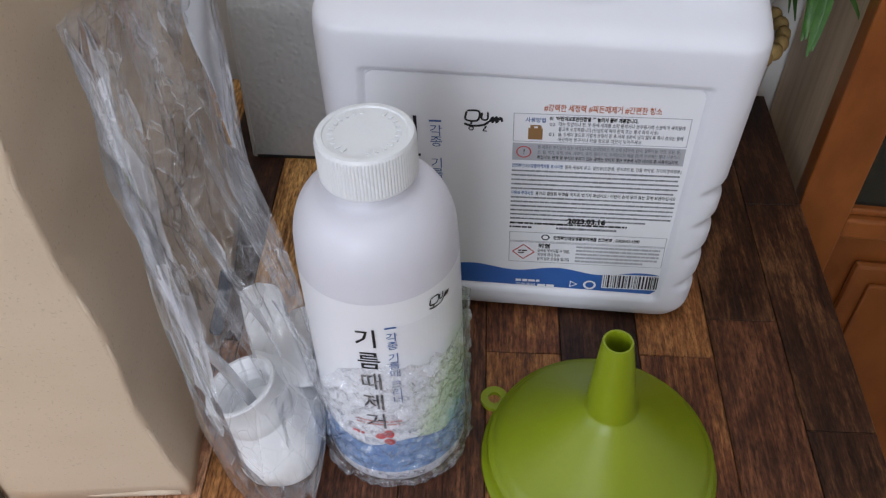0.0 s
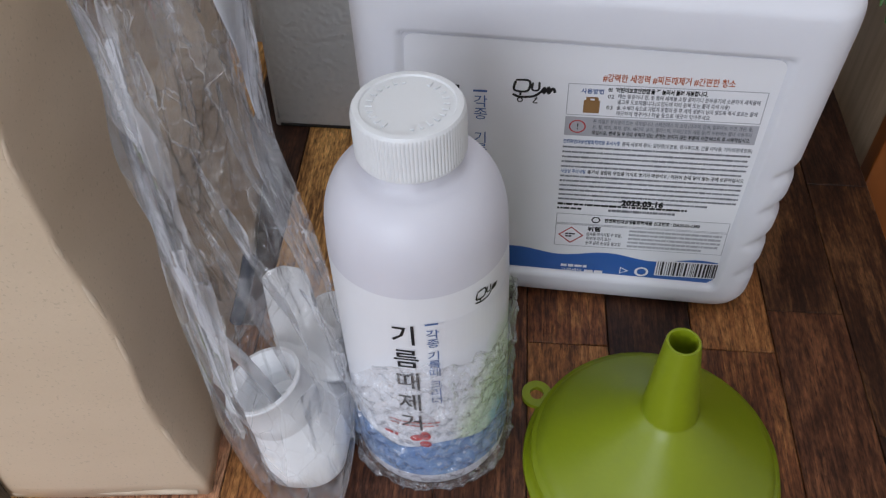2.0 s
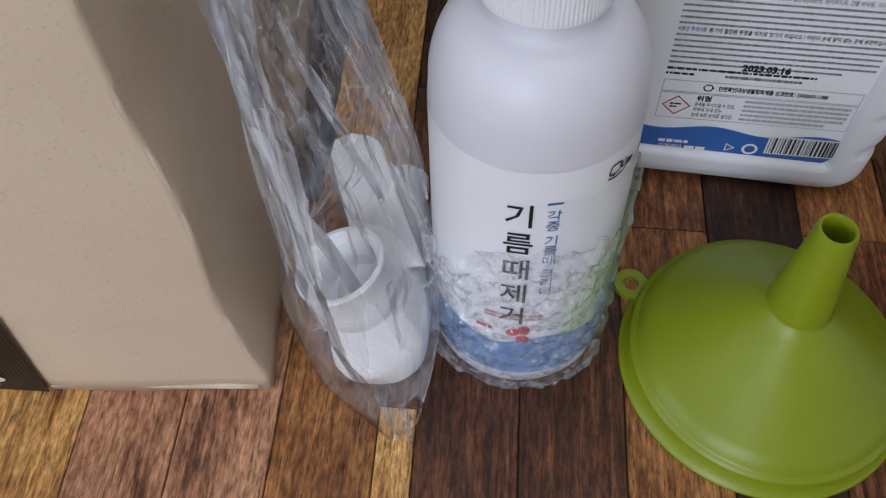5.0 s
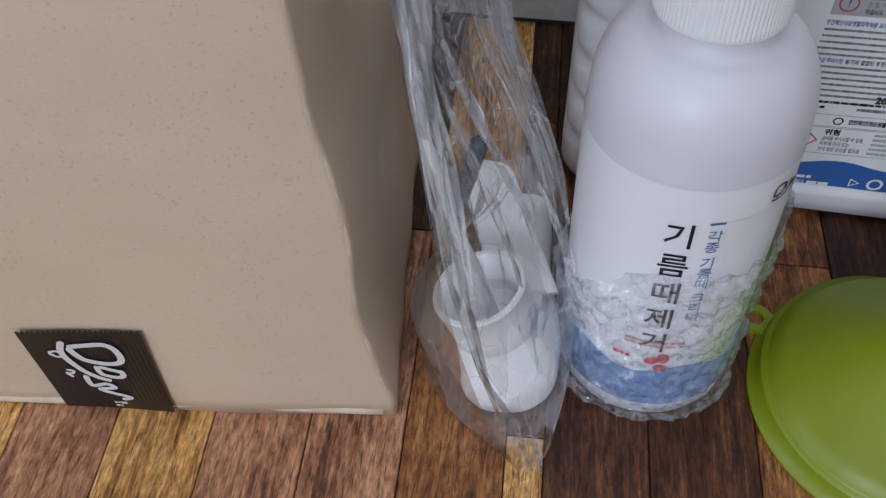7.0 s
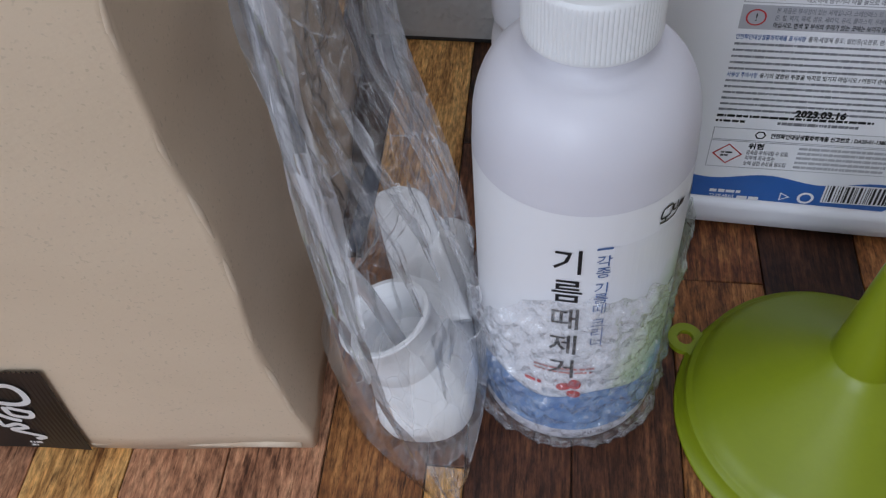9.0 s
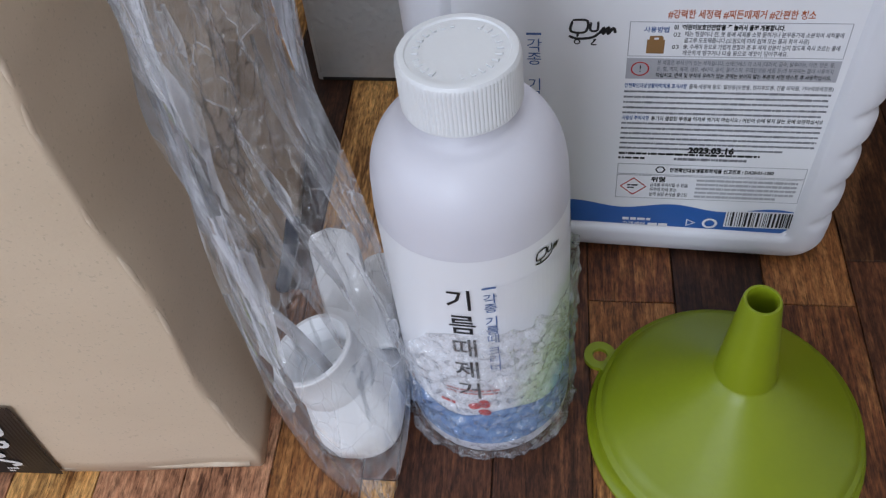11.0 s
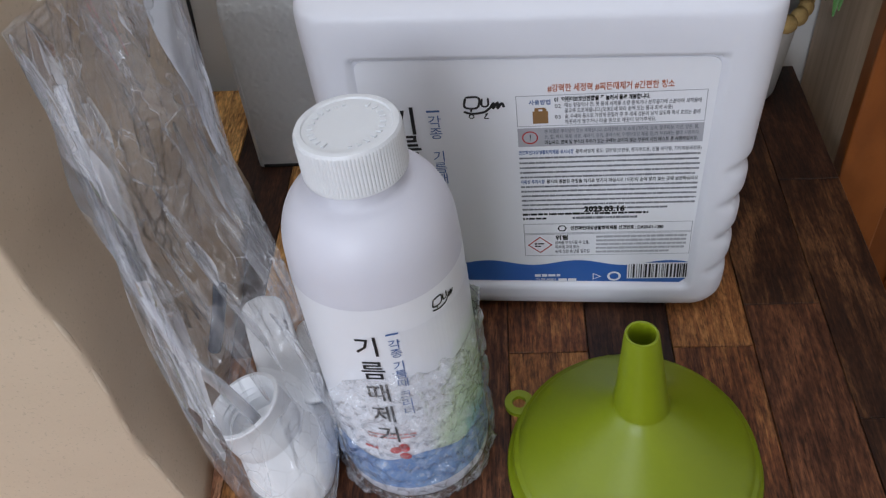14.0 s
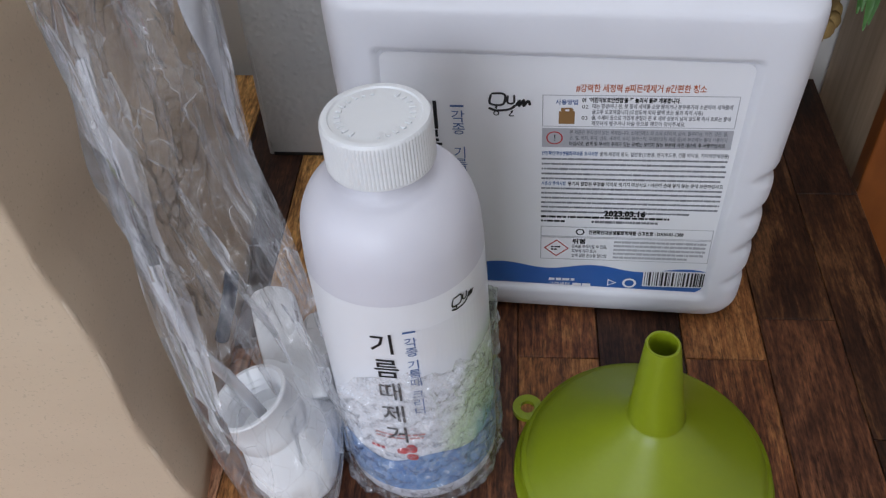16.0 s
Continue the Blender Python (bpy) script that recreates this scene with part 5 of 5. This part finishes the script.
def pleat(t0, t1, s0, s1, width, off, seed):
    """A narrow doubled-over fold of film that runs down the bag, thin at both ends."""
    bm = bmesh.new()
    n = 44
    rows = []
    for i in range(n + 1):
        u = i / n
        t = lerp(t0, t1, u)
        wob = 0.045 * noise.noise(Vector((u * 3, seed, 0.3)))
        w = 1.5 * width * (0.05 + math.sin(math.pi * u) ** 0.8) * (0.8 + 0.6 * noise.noise(Vector((u * 4, seed, 5.0))))
        mid = lerp(s0, s1, u) + wob
        sink = -0.011 * math.sin(math.pi * min(max(mid, 0), 1)) * smoothstep(0.42, 0.62, t) * smoothstep(1.0, 0.85, t)
        rows.append([bm.verts.new(bag_point(min(t, 1.0), mid + w * (j / 6 - 0.5), off + sink + (0.0010, -0.0002, 0.0, 0.0012, 0.0002, 0.0, 0.0008)[j] + 0.0009 * fold(u * 5 + j * 0.35 + seed))) for j in range(7)])
    for a, b in zip(rows, rows[1:]):
        for j in range(6):
            bm.faces.new((a[j], a[j + 1], b[j + 1], b[j]))
    return bm


# Folds laid along the film's bright streaks; their paleness paints that light.
for i, (t0, t1, s0, s1, width) in enumerate(((0.99, 0.34, 0.10, 0.10, 0.20), (0.97, 0.62, 0.28, 0.20, 0.07), (0.99, 0.16, 0.02, 0.06, 0.10), (0.86, 0.42, 0.80, 0.88, 0.10), (0.90, 0.36, 0.93, 0.95, 0.09),
                                            (0.74, 0.40, 0.72, 0.80, 0.06), (0.66, 0.36, 0.42, 0.66, 0.07), (0.60, 0.34, 0.30, 0.50, 0.06), (0.93, 0.80, 0.40, 0.62, 0.08), (0.98, 0.84, 0.60, 0.72, 0.10),
                                            (0.30, 0.03, 0.03, 0.20, 0.05), (0.12, 0.01, 0.35, 0.45, 0.14), (0.44, 0.24, 0.72, 0.95, 0.05), (0.82, 0.66, 0.52, 0.50, 0.05))):
    part("pleat", pleat(t0, t1, s0, s1, width, 0.0055 if t0 < 0.5 else 0.0032, i * 1.7), PLEAT, bag, "fold of doubled film with painted white streaks").visible_shadow = False

PAPER = surface("white_paper", (0.84, 0.85, 0.90), rough=0.6, scale=40)
part("paper_strip", bag_paper(), PAPER, bag, "white paper slip in the bag's mouth")

# Added solid strip that stands in for a dark reflection in the film.
flap = tube([(-0.0835, 0.1830, 0.1010), (-0.0860, 0.1800, 0.0910), (-0.0890, 0.1770, 0.0810), (-0.0920, 0.1745, 0.0720)], 0.0027, 12, lambda t: 1.0 if 0.04 < t < 0.96 else 0.6)
part("dark_reflection_strip", flap, DARK_REFLECTION, bag, "dark glossy strip standing in for a reflection in a fold")

# ---- tissue box ----
tissue_box = thing("tissue_box", "grey leatherette tissue box with rounded edges", "tissue box", place=(0.01, 0.42, 0))
TIS = pose(-0.1085, 0.3715, 0, 0, 0, -4.5)


def cover_form(length, depth, height, r, lip):
    """A padded sleeve: one rounded profile along the box, pulled in a little at its two ends."""
    prof = [(0.0, 0.0), (-0.0012, height * 0.25), (-0.0014, height * 0.55)]
    prof += [(r - (r + 0.0008) * math.cos(radians(9 * i)), height - r + r * math.sin(radians(9 * i))) for i in range(11)]
    prof += [(depth - r + r * math.sin(radians(9 * i)), height - r + r * math.cos(radians(9 * i))) for i in range(11)]
    prof += [(depth, height * 0.5), (depth, 0.0)]
    bm = bmesh.new()
    rings = []
    for x, pull in ((0.0, lip * 1.6), (0.0008, lip * 0.6), (0.003, 0.0), (length / 2, -0.0006), (length - 0.003, 0.0), (length - 0.0008, lip * 0.6), (length, lip * 1.6)):
        rings.append([bm.verts.new((x, lerp(y, depth / 2, pull), lerp(z, height / 2, pull) if z > 0 else 0.0)) for y, z in prof])
    for a, b in zip(rings, rings[1:]):
        for i in range(len(prof) - 1):
            bm.faces.new((a[i], b[i], b[i + 1], a[i + 1]))
    bm.faces.new(rings[0])
    bm.faces.new(rings[-1][::-1])
    bmesh.ops.recalc_face_normals(bm, faces=bm.faces)
    return bm


part("cover", cover_form(0.245, 0.092, 0.127, 0.030, 0.02), GREY_LEATHER, tissue_box, "", True, TIS)
part("base_seam", box(0.003, 0.242, -0.0006, 0.0926, 0.0004, 0.0022), CABLE, tissue_box, "dark seam at the foot", False, TIS)
for xx in (0.0022, 0.2428):
    part("corner_seam", tube([(xx, -0.0006, 0.006), (xx, -0.0010, 0.06), (xx, 0.0002, 0.094)], 0.0006, 6), GREY_LEATHER, tissue_box, "stitched corner seam", True, TIS)


def tissue_form(cx, cy, sx, sy, h, seed, lean):
    bm = bmesh.new()
    n, seg = 14, 60
    rings = []
    for k in range(n + 1):
        v = k / n
        ring = []
        for i in range(seg):
            a = 2 * math.pi * i / seg
            flare = 0.35 + 0.9 * v ** 1.2
            fold = 1 + 0.35 * noise.noise(Vector((math.cos(a) * 2.2, math.sin(a) * 2.2, seed + v)))
            ring.append(bm.verts.new((cx + sx * flare * fold * math.cos(a) + lean * v, cy + sy * flare * fold * math.sin(a) - 0.01 * v, h * (v + 0.25 * v * noise.noise(Vector((math.cos(a) * 3, math.sin(a) * 3, seed)))))))
        rings.append(ring)
    for a, b in zip(rings, rings[1:]):
        for i in range(seg):
            bm.faces.new((a[i], a[(i + 1) % seg], b[(i + 1) % seg], b[i]))
    bm.faces.new(rings[-1])
    return bm


tis = part("tissue", tissue_form(0.100, 0.046, 0.046, 0.016, 0.040, 2.0, -0.012), TISSUE, None, "", True, TIS @ Matrix.Translation((0, 0, 0.1255)))
tagged(tis, "white paper tissue pulled up through the slot of its box", "tissue")

# ---- potted palm ----
PX, PY = 0.176, 0.418
plant = thing("potted_palm", "green parlour palm in white pot inside a straw-rimmed basket", "plant", place=(PX, PY, 0))
PM = Matrix.Translation((PX, PY, 0.0005))
part("basket", lathe([(1e-4, 0.0), (0.030, 0.0), (0.034, 0.002), (0.0395, 0.056), (0.0400, 0.060), (0.0380, 0.060), (0.0330, 0.004), (1e-4, 0.004)], 48), POT, plant, "pale woven basket", True, PM)
part("pot", lathe([(1e-4, 0.0045), (0.024, 0.0045), (0.030, 0.085), (0.0305, 0.088), (0.0275, 0.088), (0.027, 0.078), (1e-4, 0.076)], 48), POT, plant, "white inner pot", True, PM)
part("soil", capped([(0.0268, 0.0762), (0.0268, 0.080)], 32), SOIL, plant, "dark soil", True, PM)
braid = bmesh.new()
for i in range(24):
    a = 2 * math.pi * i / 24
    m = Matrix.Translation((PX + 0.0410 * math.cos(a), PY + 0.0410 * math.sin(a), 0.0600)) @ Matrix.Rotation(a + radians(90), 4, "Z") @ Matrix.Rotation(radians(32), 4, "Y") @ Matrix.Diagonal((0.0078, 0.0046, 0.0056, 1))
    bmesh.ops.create_icosphere(braid, subdivisions=2, radius=1.0, matrix=m)
part("braided_rim", braid, ROPE, plant, "braided straw rope rim")


def frond(root, heading, length, rise, droop, leaflets, seed):
    rnd = random.Random(seed)
    d = Vector((math.cos(heading), math.sin(heading), 0))
    pts = [root + d * (length * t) + Vector((0, 0, rise * t - droop * t * t)) for t in (0, 0.25, 0.5, 0.75, 1.0)]
    stem = tube(pts, 0.0013, 7, lambda t: 1 - 0.7 * t)
    leaf = bmesh.new()
    for i in range(leaflets):
        t = lerp(0.28, 1.0, i / (leaflets - 1))
        p = root + d * (length * t) + Vector((0, 0, rise * t - droop * t * t))
        tang = (d * length + Vector((0, 0, rise - 2 * droop * t))).normalized()
        for sgn in (-1, 1):
            lat = tang.cross(Vector((0, 0, 1))).normalized() * sgn
            ll = (0.056 * (1 - 0.40 * t) + rnd.uniform(-0.006, 0.006)) * (1 if t < 0.99 else 0.8)
            out = (tang * rnd.uniform(0.6, 0.95) + lat * 0.85 + Vector((0, 0, rnd.uniform(-0.15, 0.12)))).normalized()
            nrm = out.cross(tang).normalized()
            wv = nrm.cross(out).normalized()
            prev = None
            for k in range(7):
                f = k / 6
                c = p + out * ll * f + Vector((0, 0, -0.018 * f * f))
                w = 0.0026 * math.sin(math.pi * min(f * 0.92 + 0.06, 1)) ** 0.7 + 0.0002
                row = [leaf.verts.new(c + wv * w), leaf.verts.new(c - Vector((0, 0, 0.0009))), leaf.verts.new(c - wv * w)]
                if prev:
                    leaf.faces.new((prev[0], prev[1], row[1], row[0]))
                    leaf.faces.new((prev[1], prev[2], row[2], row[1]))
                prev = row
    return stem, leaf


for i, (hd, ln_, rise, droop) in enumerate(((-58, 0.060, 0.125, 0.085), (-35, 0.036, 0.130, 0.085), (-80, 0.040, 0.165, 0.075), (-60, 0.045, 0.160, 0.075), (60, 0.020, 0.160, 0.080), (180, 0.055, 0.165, 0.085), (-15, 0.030, 0.145, 0.075), (-125, 0.045, 0.165, 0.075))):
    rt = Vector((PX + 0.008 * math.cos(i * 2.1), PY + 0.008 * math.sin(i * 2.1), 0.079))
    s_, l_ = frond(rt, radians(hd), ln_, rise, droop, 9, i)
    st = part("stem", s_, STEM, plant)
    part("frond", l_, LEAF, st, "narrow green leaflets")

# ---- cabinet beside the table ----
CAB = pose(0.2325, 0.353, 0, 0, 0, -9)
cabinet = thing("cabinet", "varnished wooden cabinet with pale veneer side, dark glass and raised panels", "cabinet", place=(0.42, 0.42, ROOM_Z0))


def cab(name, x0, x1, y0, y1, z0, z1, material, tag="", bevel=0.0):
    return part(name, box(x0, x1, y0, y1, z0, z1, bevel), material, cabinet, tag, False, CAB)


cab("side_panel", 0.0, 0.016, 0.004, 0.110, ROOM_Z0, 1.25, ASH, "pale wood veneer panel")
cab("stile", -0.0015, 0.0305, -0.012, 0.004, ROOM_Z0, 1.25, ORANGE_WOOD, "orange-brown varnished stile", 0.0015)
cab("stile", 0.4195, 0.4515, -0.012, 0.004, ROOM_Z0, 1.25, ORANGE_WOOD, "orange-brown varnished stile", 0.0015)
cab("rail", 0.0305, 0.4195, -0.011, 0.004, -0.046, -0.030, ORANGE_WOOD, "rail under the glass", 0.002)
cab("moulding", 0.0305, 0.4195, -0.006, 0.004, -0.030, -0.025, ORANGE_WOOD, "thin glazing bead", 0.0015)
cab("rail", 0.0305, 0.4195, -0.011, 0.004, 1.20, 1.25, ORANGE_WOOD)
cab("glass", 0.0305, 0.4195, -0.001, 0.003, -0.025, 1.20, GLASS_DARK, "dark glass pane")
cab("lower_field", 0.0305, 0.4195, -0.002, 0.004, ROOM_Z0, -0.046, ORANGE_WOOD, "recessed board round the panel")
cab("raised_panel", 0.050, 0.400, -0.009, -0.002, -0.36, -0.071, ORANGE_WOOD, "raised frame of the lower panel", 0.003)
cab("panel_field", 0.062, 0.388, -0.012, -0.009, -0.348, -0.086, ORANGE_WOOD, "glossy orange centre panel", 0.002)
cab("carcass", 0.016, 0.436, 0.004, 0.110, ROOM_Z0, 1.25, DARKW)

cable = part("power_cable", tube([(-0.168, 0.4625, 0.0018), (-0.163, 0.4635, 0.066), (-0.1575, 0.4645, 0.077), (-0.1510, 0.4645, 0.070), (-0.1495, 0.464, 0.055), (-0.154, 0.4635, 0.0018)], 0.0012, 8), CABLE)
tagged(cable, "thin dark cable looping up against the wall", "cable")

# ---- planks of the table top ----
SEAMS = (EDGE_X0, -0.535, -0.50, -0.465, -0.43, -0.395, -0.36, -0.325, -0.29, -0.2545, -0.2195, -0.1848, -0.1500, -0.1158, -0.0795, -0.0660, -0.0290, 0.0095, 0.0470, 0.0865, 0.1240, 0.1605, EDGE_X)
JOINTS = {9: (0.07, 0.30), 10: (-0.02, 0.26), 11: (0.03, 0.29), 12: (-0.05, 0.22), 13: (0.02, 0.235, 0.372), 14: (0.13, 0.29), 15: (-0.05, 0.27, 0.40), 16: (-0.1, 0.285), 17: (-0.02, 0.2190, 0.36), 18: (0.08, 0.30), 19: (-0.02, 0.2205, 0.37), 20: (0.05, 0.2455, 0.39), 21: (-0.03, 0.1795, 0.335)}
# Own tones plus painted light: lighter woods on the left, darker right.
WOODS = {9: (GOLD, PINKW, GOLD), 10: (MIXW, GOLD, REDW), 11: (GOLD, PINKW, GOLD), 12: (REDW, PINKW, DARKW), 13: (MIXW, AMBER, GOLD, DARKW), 14: (GOLD, REDW, BROWNW), 15: (REDW, RUSTW, BROWNW, REDW), 16: (REDW, RUSTW, DARKW),
         17: (REDW, AMBER, MIXW, REDW), 18: (MIXW, DARKW, BROWNW), 19: (GOLD, MIXW, AMBER, REDW), 20: (REDW, RUSTW, BROWNW, DARKW), 21: (RUSTW, BROWNW, BROWNW, DARKW)}
for c in range(len(SEAMS) - 1):
    cuts = [EDGE_Y0, *JOINTS.get(c, (-0.1 + 0.03 * (c % 5), 0.14 + 0.04 * (c % 3), 0.33)), EDGE_Y1]
    for r in range(len(cuts) - 1):
        kinds = WOODS.get(c, (REDW, GOLD, MIXW, DARKW))
        x0, x1, y0, y1 = SEAMS[c] + 0.00022, SEAMS[c + 1] - 0.00022, cuts[r] + 0.00022, cuts[r + 1] - 0.00022
        bm = bmesh.new()
        mx, my = (x0 + x1) / 2, (y0 + y1) / 2
        w, h, e = (x1 - x0) / 2, (y1 - y0) / 2, 0.0003
        low = [bm.verts.new(p) for p in ((-w, -h, -0.0016), (w, -h, -0.0016), (w, h, -0.0016), (-w, h, -0.0016))]
        mid = [bm.verts.new(p) for p in ((-w, -h, -0.0004), (w, -h, -0.0004), (w, h, -0.0004), (-w, h, -0.0004))]
        hi = [bm.verts.new(p) for p in ((-w + e, -h + e, 0), (w - e, -h + e, 0), (w - e, h - e, 0), (-w + e, h - e, 0))]
        for a, b in ((low, mid), (mid, hi)):
            for i in range(4):
                bm.faces.new((a[i], a[(i + 1) % 4], b[(i + 1) % 4], b[i]))
        bm.faces.new(hi)
        part("plank", bm, kinds[r % len(kinds)], table, "", False, TABLE @ Matrix.Translation((mx, my, 0)))
